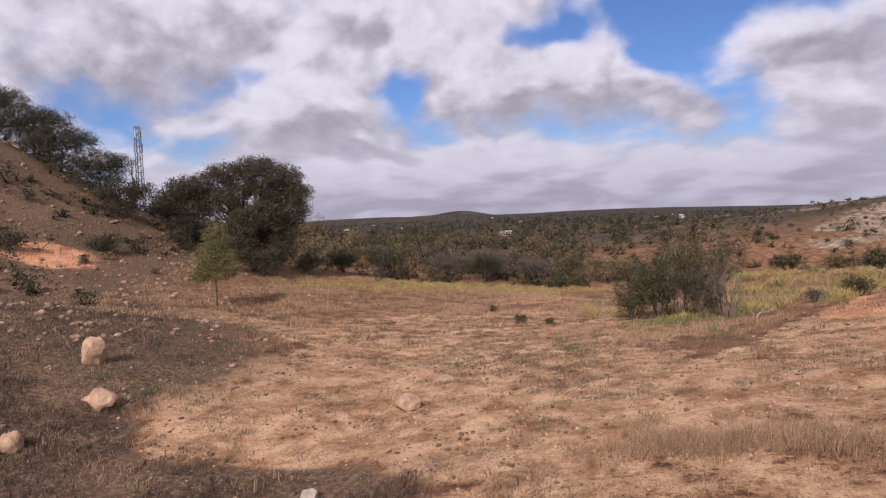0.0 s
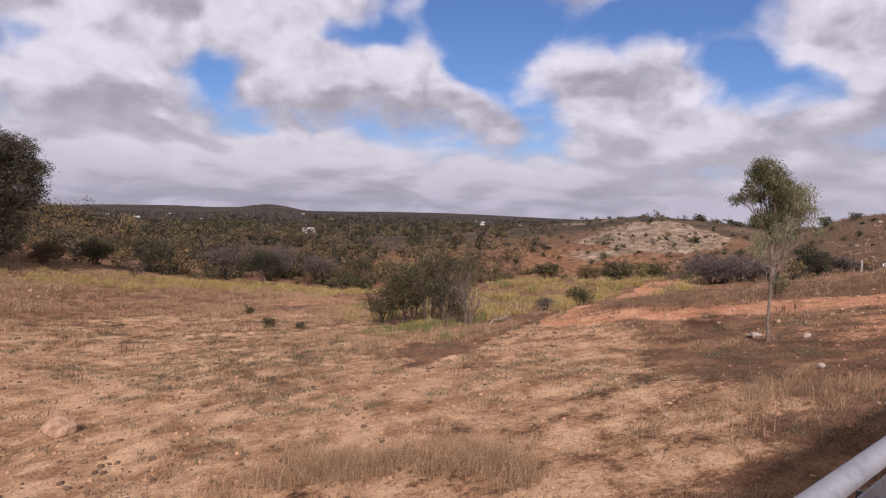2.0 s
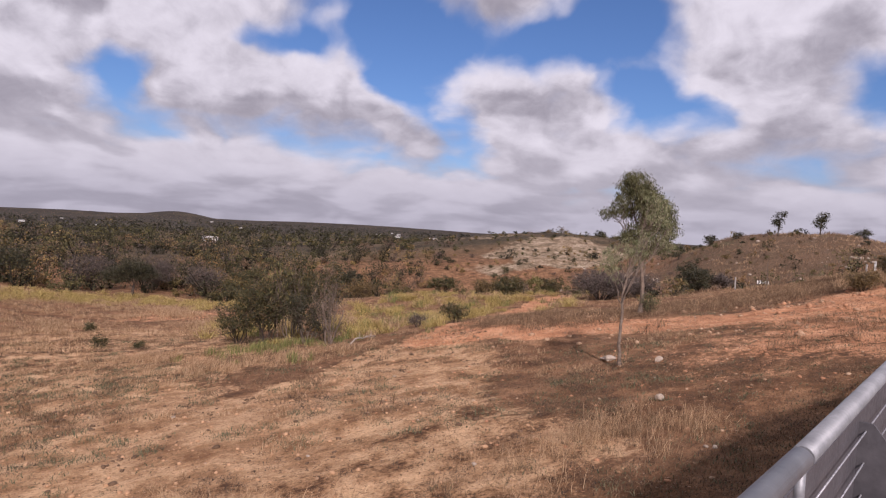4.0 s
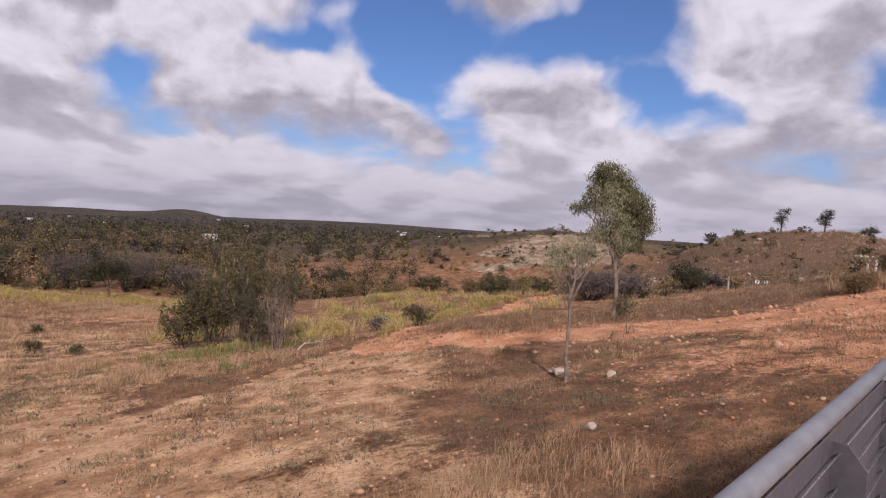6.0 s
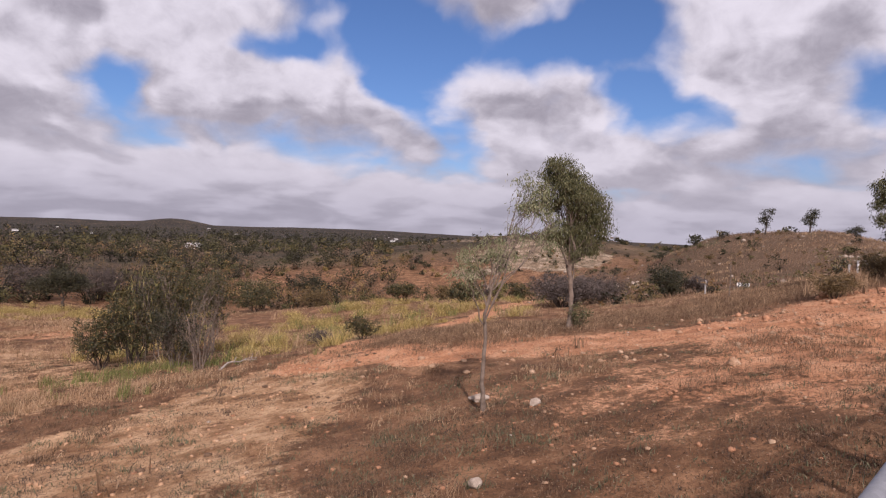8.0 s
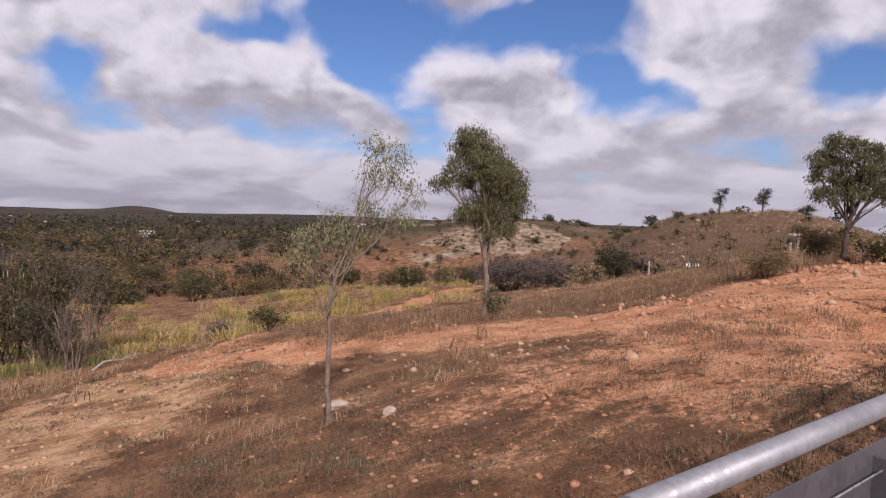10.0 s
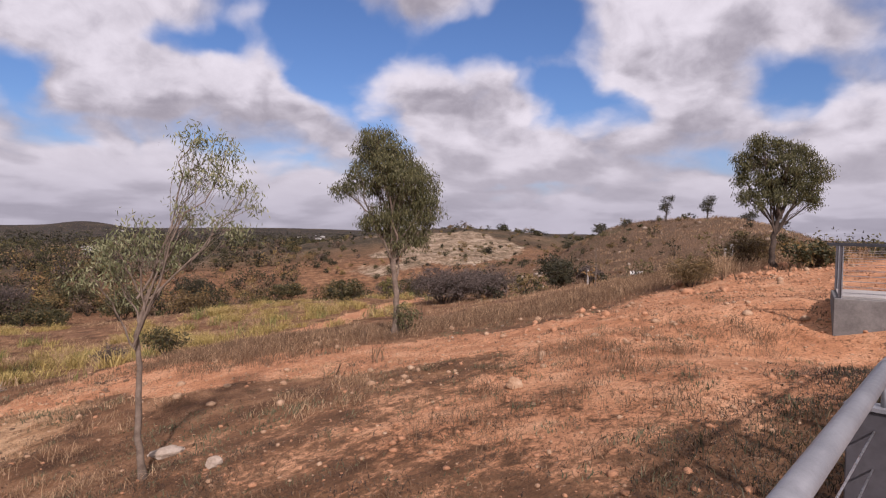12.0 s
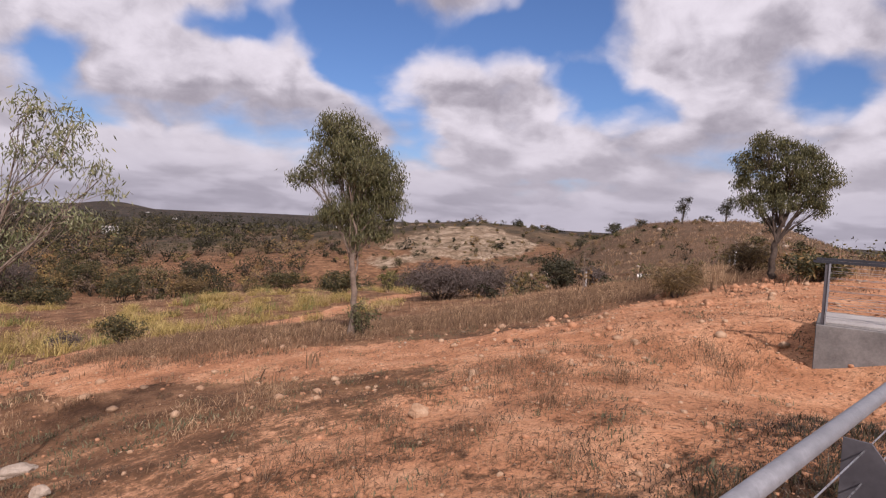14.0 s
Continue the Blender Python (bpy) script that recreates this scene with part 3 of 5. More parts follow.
def scatter_blades(name, label, category, xy, rng, per, hgt, wid, lean, spreadr, material, wind=(0.12, 0.05)):
    """Tufts of grass at the given places; each blade is a bent, pointed strip."""
    n = len(xy) * per
    c = np.repeat(xy, per, 0) + rng.normal(0, spreadr, (n, 2))
    h = np.repeat(rng.uniform(0.55, 1.2, len(xy)), per) * rng.uniform(0.55, 1.1, n) * hgt
    z = height(c[:, 0], c[:, 1]) - 0.02
    base = np.column_stack([c, z])
    ang = rng.uniform(0, 2 * np.pi, n)
    out = np.column_stack([np.cos(ang), np.sin(ang)]) * rng.uniform(0, lean, n)[:, None] + np.asarray(wind)
    sa = rng.uniform(0, np.pi, n)
    side = np.column_stack([np.cos(sa), np.sin(sa), np.zeros(n)]) * (wid * rng.uniform(0.6, 1.3, n))[:, None] * 0.5
    mid = base + np.column_stack([out * (h * 0.35)[:, None], h * 0.6])
    tip = base + np.column_stack([out * h[:, None], h * (1 - 0.25 * np.hypot(out[:, 0], out[:, 1]))])
    V = np.stack([base - side, base + side, mid + side * 0.75, mid - side * 0.75, tip], 1).reshape(-1, 3)
    i = np.arange(n)[:, None] * 5
    F = np.concatenate([i + np.array([[0, 1, 2]]), i + np.array([[0, 2, 3]]), i + np.array([[3, 2, 4]])], 0)
    me = mesh_from(name, V, F, 3)
    me.materials.append(material)
    return tagged(new(name, me), label, category, kind="stuff")


def field(rng, n, x0, x1, y0, y1, keep):
    """n places in a box, kept where keep(x, y) exceeds a random draw."""
    p = np.column_stack([rng.uniform(x0, x1, n), rng.uniform(y0, y1, n)])
    return p[rng.uniform(0, 1, n) < keep(p[:, 0], p[:, 1])]


def rock_mesh(rng, size, squash=(1, 1, 0.8), level=2, rough=0.28):
    bm = bmesh.new()
    bmesh.ops.create_icosphere(bm, subdivisions=level, radius=1.0)
    off = Vector(rng.uniform(-50, 50, 3))
    cut = [(Vector(rng.normal(0, 1, 3)).normalized(), rng.uniform(0.55, 0.85)) for _ in range(7)]
    for v in bm.verts:
        p = v.co.copy()
        for nrm, lim in cut:
            over = p.dot(nrm) - lim
            if over > 0:
                p -= nrm * over * 0.85
        p *= 1 + rough * noise.noise(p * 1.4 + off) + 0.10 * noise.noise(p * 4.0 + off)
        v.co = Vector((p.x * squash[0] * size, p.y * squash[1] * size, p.z * squash[2] * size))
    return bm


def rock(label, x, y, size, squash, seed, material, sink=0.3, group="", rz=0.0):
    rng = np.random.default_rng(seed)
    bm = rock_mesh(rng, size, squash, 3)
    me = bpy.data.meshes.new("rock")
    bm.to_mesh(me)
    bm.free()
    me.materials.append(material)
    ob = new("rock", me)
    ob.matrix_world = Matrix.Translation((x, y, ground_z(x, y) + size * squash[2] * (1 - 2 * sink) * 0.9)) @ Matrix.Rotation(rz, 4, "Z")
    return tagged(ob, label, "rock", group)


def box(bm, x0, x1, y0, y1, z0, z1, m=None):
    r = bmesh.ops.create_cube(bm, size=1.0)
    t = Matrix.LocRotScale(((x0 + x1) / 2, (y0 + y1) / 2, (z0 + z1) / 2), None, (x1 - x0, y1 - y0, z1 - z0))
    bmesh.ops.transform(bm, matrix=(m @ t) if m else t, verts=r["verts"])
    return r["verts"]


# ---- walkway and railing ----
RAIL = [(-13.0, -4.0), (-7.6, -2.4), (-2.0, -0.75), (3.6, 1.08), (9.13, 2.865), (14.45, 4.645), (19.2, 6.04), (21.4, 6.21), (23.4, 6.65), (28.2, 7.48), (31.4, 7.85), (34.2, 6.5), (36.0, 4.0)]
RAIL_Z = [1.07, 1.09, 1.11, 1.12, 1.14, 1.14, 1.07, 1.06, 1.07, 1.12, 1.16, 1.18, 1.19]
POST_H = 0.97


def bay(i):
    a, b = Vector((*RAIL[i], RAIL_Z[i])), Vector((*RAIL[i + 1], RAIL_Z[i + 1]))
    d = b - a
    flat = Vector((d.x, d.y, 0)).normalized()
    return a, b, d, flat, Vector((-flat.y, flat.x, 0))


def tube_bm(a, b, r, sides=12):
    bm = bmesh.new()
    d = b - a
    m = Matrix.Translation((a + b) / 2) @ d.to_track_quat("Z", "Y").to_matrix().to_4x4()
    bmesh.ops.create_cone(bm, cap_ends=True, segments=sides, radius1=r, radius2=r, depth=d.length, matrix=m)
    for f in bm.faces:
        f.smooth = len(f.verts) == 4
    return bm


def main_post_bm(origin, flat, left, h):
    """A box-section post with a flat cap plate and a bracket up to the handrail."""
    m = Matrix((
        (flat.x, left.x, 0, origin.x),
        (flat.y, left.y, 0, origin.y),
        (0, 0, 1, origin.z),
        (0, 0, 0, 1),
    ))
    bm = bmesh.new()
    v = box(bm, -0.03, 0.03, -0.05, 0.09, -0.35, h - 0.10, m)
    bmesh.ops.bevel(bm, geom=[e for e in bm.edges], offset=0.004, segments=1, affect="EDGES")
    return bm, m


def build_railing():
    top = thing("railing", "galvanised tube handrail on grey steel posts with stainless wires", "railing", (0, 0, 0))
    for i in range(len(RAIL) - 1):
        a, b, d, flat, left = bay(i)
        up = Vector((0, 0, 1))
        gap = d.normalized() * 0.006
        bm = tube_bm(a + gap, b - gap, 0.024, 20)
        part("handrail", bm, STEEL, top, "round galvanised handrail")
        bm, m = main_post_bm(Vector((a.x, a.y, a.z - POST_H - 0.03)), flat, left, POST_H)
        post = part("post", bm, POST_GREY, top, "grey steel main post")
        cap = bmesh.new()
        box(cap, -0.038, 0.038, -0.058, 0.098, POST_H - 0.10, POST_H - 0.088, m)
        part("cap_plate", cap, STEEL, post)
        bm = tube_bm(Vector((a.x, a.y, a.z - 0.128)), Vector((a.x, a.y, a.z - 0.03)), 0.011, 10)
        part("bracket", bm, STEEL, post)
        # sunlight on the post's inner edge, put in as a strip of paler steel
        lit = bmesh.new()
        box(lit, -0.026, 0.026, -0.056, -0.050, 0.02, POST_H - 0.11, m)
        part("lit_edge_strip", lit, STEEL, post, "paler steel strip for the sunlit inner edge of a post")
        # thin plates between the posts, with a cut inner corner
        n = max(2, round(d.length / 1.05))
        for k in range(1, n):
            o = a + d * (k / n)
            bm = bmesh.new()
            prof = [(-0.055, -0.33), (0.085, -0.33), (0.085, POST_H - 0.13), (0.0, POST_H - 0.13), (-0.055, POST_H - 0.20)]
            vs = [[bm.verts.new(Vector((o.x, o.y, o.z - POST_H - 0.03)) + left * py + up * pz + flat * s) for py, pz in prof] for s in (-0.006, 0.006)]
            bm.faces.new(vs[0][::-1])
            bm.faces.new(vs[1])
            for q in range(5):
                bm.faces.new((vs[0][q], vs[0][(q + 1) % 5], vs[1][(q + 1) % 5], vs[1][q]))
            bmesh.ops.recalc_face_normals(bm, faces=bm.faces)
            part("spacer_plate", bm, POST_GREY, top, "thin grey steel plate with a cut corner")
        # fine dark mesh behind the wires of the long straight stretch
        if i <= 6:
            m = Matrix(((flat.x, left.x, 0, a.x), (flat.y, left.y, 0, a.y), (d.z / d.length, 0, 1, a.z - POST_H - 0.03), (0, 0, 0, 1)))
            bm = bmesh.new()
            box(bm, 0.04, d.length - 0.04, 0.043, 0.048, -0.30, POST_H - 0.10, m)
            part("infill_mesh", bm, POST_GREY, top, "fine dull grey mesh infill")
        # wires
        for w in range(7):
            z = -POST_H + 0.09 + w * 0.115
            bm = tube_bm(a + up * z + left * 0.02, b + up * z + left * 0.02, 0.0028, 6)
            part("wire", bm, WIRE, top, "stainless steel wire")
    return top


def build_deck():
    top = thing("walkway", "raised walkway of weathered planks on concrete beams", "walkway", (0, 0, 0), kind="structure")
    share = {}
    for i in range(len(RAIL) - 1):
        a, b, d, flat, left = bay(i)
        n = round(d.length / 0.205)
        step = d.length / n
        key = round(step, 4)
        if key not in share:
            bm = bmesh.new()
            box(bm, -step / 2 + 0.005, step / 2 - 0.005, -2.0, -0.075, -0.05, 0.0)
            bmesh.ops.bevel(bm, geom=list(bm.edges), offset=0.005, segments=1, affect="EDGES")
            me = bpy.data.meshes.new("plank")
            bm.to_mesh(me)
            bm.free()
            me.materials.append(PLANK)
            share[key] = me
        rz = math.atan2(d.y, d.x)
        for k in range(n):
            o = a + d * ((k + 0.5) / n)
            ob = new("plank", share[key])
            ob.parent = top
            ob.matrix_world = Matrix.Translation((o.x, o.y, o.z - POST_H - 0.03)) @ Matrix.Rotation(rz, 4, "Z")
        bm = bmesh.new()
        m = Matrix.Translation((a.x, a.y, a.z - POST_H - 0.03)) @ Matrix.Rotation(rz, 4, "Z")
        box(bm, 0, d.length, -0.07, 0.10, -0.40, -0.055, m)
        box(bm, 0, d.length, -1.95, -1.75, -0.40, -0.055, m)
        part("beam", bm, CONCRETE, top, "grey edge beam under the planks")
        o = a
        gz = ground_z(o.x, o.y)
        if o.z - POST_H - 0.4 > gz:
            bm = bmesh.new()
            for dy in (0.0, -1.85):
                q = o + left * dy
                bmesh.ops.create_cone(bm, cap_ends=True, segments=14, radius1=0.14, radius2=0.14, depth=o.z - POST_H - 0.43 - gz + 0.6,
                                      matrix=Matrix.Translation((q.x, q.y, (o.z - POST_H - 0.43 + gz - 0.6) / 2)))
            part("pile", bm, CONCRETE, top, "round concrete pile")


build_railing()
build_deck()

PIER_A, PIER_B = Vector((35.7, 11.6, 0.10)), Vector((38.4, 5.3, 0.16))


def build_pier():
    d = PIER_B - PIER_A
    L, rz = d.length, math.atan2(d.y, d.x)
    m = Matrix.Translation(PIER_A) @ Matrix.Rotation(rz, 4, "Z")
    bm = bmesh.new()
    box(bm, 0, L, -0.0, 2.2, -1.6, 0.0, m)
    bmesh.ops.bevel(bm, geom=list(bm.edges), offset=0.015, segments=1, affect="EDGES")
    me = bpy.data.meshes.new("concrete_abutment")
    bm.to_mesh(me)
    bm.free()
    me.materials.append(CONCRETE)
    tagged(new("concrete_abutment", me), "grey concrete abutment set in red dirt", "abutment", kind="structure")
    bm = bmesh.new()
    box(bm, 0.10, L, 0.14, 2.1, 0.004, 0.05, m)
    me = bpy.data.meshes.new("pale_slab")
    bm.to_mesh(me)
    bm.free()
    me.materials.append(CONCRETE_PALE)
    tagged(new("pale_slab", me), "pale concrete slab on the abutment", "slab", kind="structure")
    for side, off in (("near", 0.05), ("far", 2.1)):
        fence = thing("wire_fence", "wire balustrade with a dark top rail above the concrete", "balustrade", (0, 0, 0), "balustrades of the platform")
        bm = bmesh.new()
        box(bm, -0.12, L, off - 0.035, off + 0.035, 1.13, 1.18, m)
        part("top_rail", bm, DARK_RAIL, fence, "dark flat top rail")
        n = 5
        for k in range(n):
            x = 0.1 + (L - 0.3) * k / (n - 1)
            bm = bmesh.new()
            box(bm, x - 0.028, x + 0.028, off - 0.012, off + 0.012, 0.0, 1.13, m)
            post = part("post", bm, POST_GREY, fence, "grey flat steel post")
            bm = bmesh.new()
            box(bm, x + 0.03, x + 0.05, off - 0.03, off + 0.03, 0.0, 1.12, m)
            part("clamp_strip", bm, STEEL, post, "bright steel clamp strip")
        for w in range(8):
            z = 0.12 + w * 0.125
            p, q = m @ Vector((0.1, off, z)), m @ Vector((L - 0.1, off, z))
            part("wire", tube_bm(p, q, 0.004, 6), WIRE, fence, "stainless steel wire")
    lamp = thing("post_lamp", "small dark box lamp on a thin pole", "lamp", (0, 0, 0))
    o = m @ Vector((3.6, 2.8, 0))
    part("pole", tube_bm(Vector((o.x, o.y, -0.6)), Vector((o.x, o.y, 1.62)), 0.02, 8), DARK_RAIL, lamp)
    bm = bmesh.new()
    box(bm, o.x - 0.1, o.x + 0.1, o.y - 0.1, o.y + 0.1, 1.6, 1.75)
    bmesh.ops.bevel(bm, geom=list(bm.edges), offset=0.02, segments=2, affect="EDGES")
    part("housing", bm, DARK_RAIL, lamp)


build_pier()

# ---- trees ----
def facing(blobs, rx, ry, k=1.0, du=0.0):
    """Crown masses given as (across, deep, up, half width, half height), set across the level line (rx, ry), k times as large."""
    return [(k * ((u + du) * rx - v * ry), k * ((u + du) * ry + v * rx), k * z, k * a, k * a * 0.9, k * b) for u, v, z, a, b in blobs]


make_tree("gum_tree", "slender young gum tree with sparse pale olive leaves", "tree", (22.96, 16.8), 11,
          [(0, 0, 0), (-0.08, 0.02, 0.9), (-0.04, 0.0, 1.7), (-0.10, 0.0, 2.5), (0.1, 0.0, 3.2)], 0.062,
          facing([(-0.45, 0.1, 3.85, 0.38, 0.30), (-0.75, -0.1, 3.55, 0.30, 0.34), (-0.05, -0.3, 4.15, 0.36, 0.28), (0.25, 0.1, 3.75, 0.30, 0.36), (-0.35, 0.2, 3.25, 0.26, 0.34), (0.75, 0.1, 4.45, 0.32, 0.34), (1.35, -0.2, 4.35, 0.34, 0.32), (0.95, 0.0, 5.05, 0.42, 0.34), (1.25, 0.1, 5.55, 0.36, 0.28), (0.80, -0.1, 5.65, 0.30, 0.26), (1.6, 0.2, 4.8, 0.28, 0.34), (0.6, 0.2, 3.9, 0.22, 0.24)], 0.95, -0.31, 1.0, 0.0),
          (120, 30, 0.10, 0.024, 0.75, 0.10), BARK, LEAF_LIGHT, "gum trees")
make_tree("gum_tree", "leafy grey-green gum tree beside the dirt track", "tree", (32.7, 25.0), 12,
          [(0, 0, 0), (0.05, 0, 1.3), (-0.05, 0.1, 2.7), (0.0, 0.1, 4.0)], 0.13,
          facing([(-0.55, 0.0, 6.55, 0.72, 0.50), (-1.05, 0.2, 6.15, 0.50, 0.60), (-0.15, 0.3, 6.0, 0.70, 0.60), (-1.25, 0.0, 5.35, 0.42, 0.50), (-1.85, 0.1, 4.95, 0.36, 0.34), (-0.8, 0.3, 5.2, 0.40, 0.42), (0.15, -0.3, 5.35, 0.78, 0.62), (0.75, 0.1, 5.05, 0.66, 0.72), (0.35, 0.3, 4.4, 0.78, 0.70), (1.1, -0.1, 4.3, 0.46, 0.62), (-0.2, 0.0, 4.1, 0.60, 0.60), (-0.75, 0.1, 3.95, 0.42, 0.52), (0.1, 0.1, 3.35, 0.46, 0.50), (0.75, 0.0, 3.6, 0.44, 0.52), (-0.45, -0.5, 5.7, 0.55, 0.45), (0.4, 0.5, 5.7, 0.5, 0.45)], 0.838, -0.545, 1.10),
          (120, 50, 0.15, 0.030, 1.1, 0.13), BARK, LEAF_GUM, "gum trees")
make_tree("gum_tree", "dark full-crowned gum tree on the red dirt rise", "tree", (46.6, 18.2), 13,
          [(0, 0, 0), (0.0, 0.0, 0.8), (0.12, -0.02, 1.6), (0.32, -0.12, 2.5)], 0.14,
          facing([(-1.15, 0.0, 4.95, 0.50, 0.48), (-1.3, 0.2, 4.35, 0.44, 0.46), (-0.95, 0.0, 3.35, 0.46, 0.40), (-0.55, -0.2, 5.75, 0.56, 0.42), (-0.35, 0.3, 5.1, 0.60, 0.46), (0.15, 0.0, 5.55, 0.46, 0.40), (0.95, 0.2, 5.45, 0.62, 0.42), (0.55, -0.3, 4.7, 0.66, 0.50), (1.55, 0.0, 4.95, 0.50, 0.46), (2.0, 0.1, 4.35, 0.46, 0.46), (1.65, -0.1, 3.65, 0.48, 0.42), (1.2, 0.2, 4.15, 0.56, 0.46), (0.3, 0.2, 3.95, 0.60, 0.42), (-0.4, 0.0, 4.2, 0.52, 0.42), (1.7, 0.2, 3.1, 0.34, 0.30), (-0.55, -0.1, 2.95, 0.30, 0.28), (0.25, -0.2, 3.35, 0.50, 0.36), (0.95, 0.1, 3.35, 0.48, 0.36), (-0.25, 0.2, 3.55, 0.46, 0.36)], 0.62, -0.78, 0.9, -0.12),
          (140, 50, 0.13, 0.034, 1.0, 0.11), BARK_DARK, LEAF_GUM, "gum trees")
make_tree("sapling", "young yellow-green sapling on a thin stem", "tree", (-16.3, 49.9), 14,
          [(0, 0, 0), (0.02, 0, 0.9), (0, 0.03, 1.8), (0.05, 0, 3.2)], 0.07,
          [(0.1, 0, 3.1, 1.7, 1.5, 1.0), (0, 0, 4.3, 1.65, 1.5, 1.0), (0.05, 0, 5.6, 1.2, 1.1, 0.9), (-1.1, 0, 2.8, 0.9, 0.8, 0.7), (1.2, 0.1, 3.3, 0.9, 0.8, 0.8), (0.2, 0, 6.4, 0.6, 0.6, 0.5)],
          (64, 34, 0.18, 0.055, 0.6, 0.2), BARK_DARK, LEAF_YELLOW)
make_tree("spreading_tree", "wide dark acacia with tangled bare limbs under the hill", "tree", (-18.4, 71), 15,
          [(0, 0, 0), (-0.4, 0, 2.0), (-0.9, 0.2, 4.2), (-1.2, 0.2, 6.0)], 0.38,
          [(-7.0, 0, 10.2, 2.6, 2.2, 1.3), (-9.3, 0, 9.0, 1.8, 1.8, 1.0), (-3.2, 0.5, 11.6, 2.8, 2.4, 1.1), (0.6, 0.2, 12.2, 2.8, 2.2, 1.2), (3.6, -0.3, 11.0, 2.4, 2.0, 1.4), (5.2, 0, 9.0, 1.8, 2.0, 1.4), (4.8, 0, 6.8, 1.7, 2.0, 1.6), (2.2, 0.5, 9.2, 2.8, 2.2, 1.6), (-1.0, 0.6, 10.0, 2.4, 2.0, 1.0), (-4.6, 0.5, 9.6, 1.6, 1.6, 0.8), (-6.0, -0.2, 8.0, 1.4, 1.5, 0.7),
           (1.4, -0.8, 6.8, 2.6, 2.2, 1.6), (3.2, 0.2, 4.8, 2.0, 1.8, 1.8), (0.8, 0.6, 4.4, 2.0, 1.8, 1.6), (2.8, 0.2, 2.4, 2.0, 1.8, 1.6), (-3.2, 0.8, 4.4, 1.6, 1.5, 1.2), (-2.4, 1.5, 7.0, 1.8, 1.5, 0.8), (-1.0, -2.2, 3.0, 2.0, 1.4, 1.8), (-0.4, -2.4, 6.0, 2.0, 1.4, 1.6), (-2.4, -1.8, 8.6, 1.8, 1.4, 1.2), (1.4, -2.2, 1.6, 2.4, 1.5, 1.5)],
          (44, 44, 0.22, 0.08, 0.15, 0.30), BARK_DARK, LEAF_ACACIA)


def shrub(label, x, y, seed, radius, tall, foliage, bark=BARK_DARK, density=30, count=22, ln=0.14, wd=0.06, stems=5, group="shrubs", name="shrub", squat=0.55):
    """A many-stemmed shrub: bent stems from the ground and a crown that starts low."""
    rng = np.random.default_rng(seed)
    ob = thing(name, label, "shrub", (x, y, ground_z(x, y) - 0.05), group)
    leaves = []
    for s in range(stems):
        a = 2 * math.pi * s / stems + rng.uniform(-0.4, 0.4)
        r = radius * rng.uniform(0.35, 0.62)
        head = np.array([math.cos(a) * r, math.sin(a) * r, tall * rng.uniform(0.5, 0.74)])
        foot = np.array([math.cos(a), math.sin(a), 0]) * radius * 0.10
        st = bent(rng, foot, head, 7, 0.3, 0.0)
        g = 0.016 + 0.018 * radius
        tubes = [tube_arrays(st, np.linspace(g, g * 0.35, 7), 5)]
        nc = max(5, int(density * radius * radius / stems * 2))
        heads = in_blob(rng, nc, head, (radius * squat, radius * squat, tall * 0.34), 0.3)
        heads[:, 2] = np.maximum(heads[:, 2], 0.08 * tall)
        for h in heads:
            tubes.append(tube_arrays(bent(rng, st[rng.integers(2, 7)], h, 3, 0.25), np.linspace(g * 0.3, 0.004, 3), 3))
        attach("stem", join_tubes("stem", tubes), bark, ob)
        leaves.append(np.repeat(heads, count, 0) + rng.normal(0, 0.07 + 0.03 * radius, (nc * count, 3)))
    if count:
        V, F = leaf_quads(rng, np.concatenate(leaves), ln, wd, 0.15)
        attach("crown", mesh_from("crown", V, F, 4), foliage, ob)
    return ob


shrub("dense dark green thicket beside the sandy track", 15.9, 38.2, 21, 1.7, 4.2, LEAF_SHRUB, density=46, count=30, ln=0.14, wd=0.055, stems=7)
shrub("low dark edge of the thicket beside the sandy track", 14.5, 38.6, 121, 1.3, 3.2, LEAF_SHRUB, density=46, count=28, ln=0.14, wd=0.055, stems=6)
shrub("tall leafy shrub in the thicket with hanging pods", 17.2, 37.6, 22, 1.5, 6.0, LEAF_SHRUB, BARK, density=56, count=28, ln=0.15, wd=0.055, stems=6)
shrub("tall open shrub at the back of the thicket", 19.3, 37.2, 122, 1.4, 5.4, LEAF_SHRUB, BARK, density=40, count=20, ln=0.15, wd=0.05, stems=6)
shrub("dark inner bush of the thicket", 17.6, 35.6, 123, 1.3, 3.0, LEAF_DARK, BARK, density=46, count=24, ln=0.14, wd=0.05, stems=6)
shrub("bare pale twiggy bush at the edge of the thicket", 18.5, 34.0, 23, 1.5, 3.6, LEAF_GREY, BARK, density=14, count=4, ln=0.12, wd=0.03, stems=8)


def seed_pods(x, y, z0, z1, radius, n, seed):
    """Long tawny pods that hang from the twigs of the tall shrub."""
    rng = np.random.default_rng(seed)
    c = np.column_stack([rng.normal(x, radius, n), rng.normal(y, radius, n), ground_z(x, y) + rng.uniform(z0, z1, n)])
    V, F = leaf_quads(rng, c, 0.34, 0.05, 2.2)
    me = mesh_from("seed_pods", V, F, 4)
    me.materials.append(LEAF_YELLOW)
    tagged(new("seed_pods", me), "long tawny seed pods hanging from the tall shrub", "seed pods", kind="stuff")


seed_pods(16.6, 36.6, 2.6, 5.0, 1.0, 170, 222)


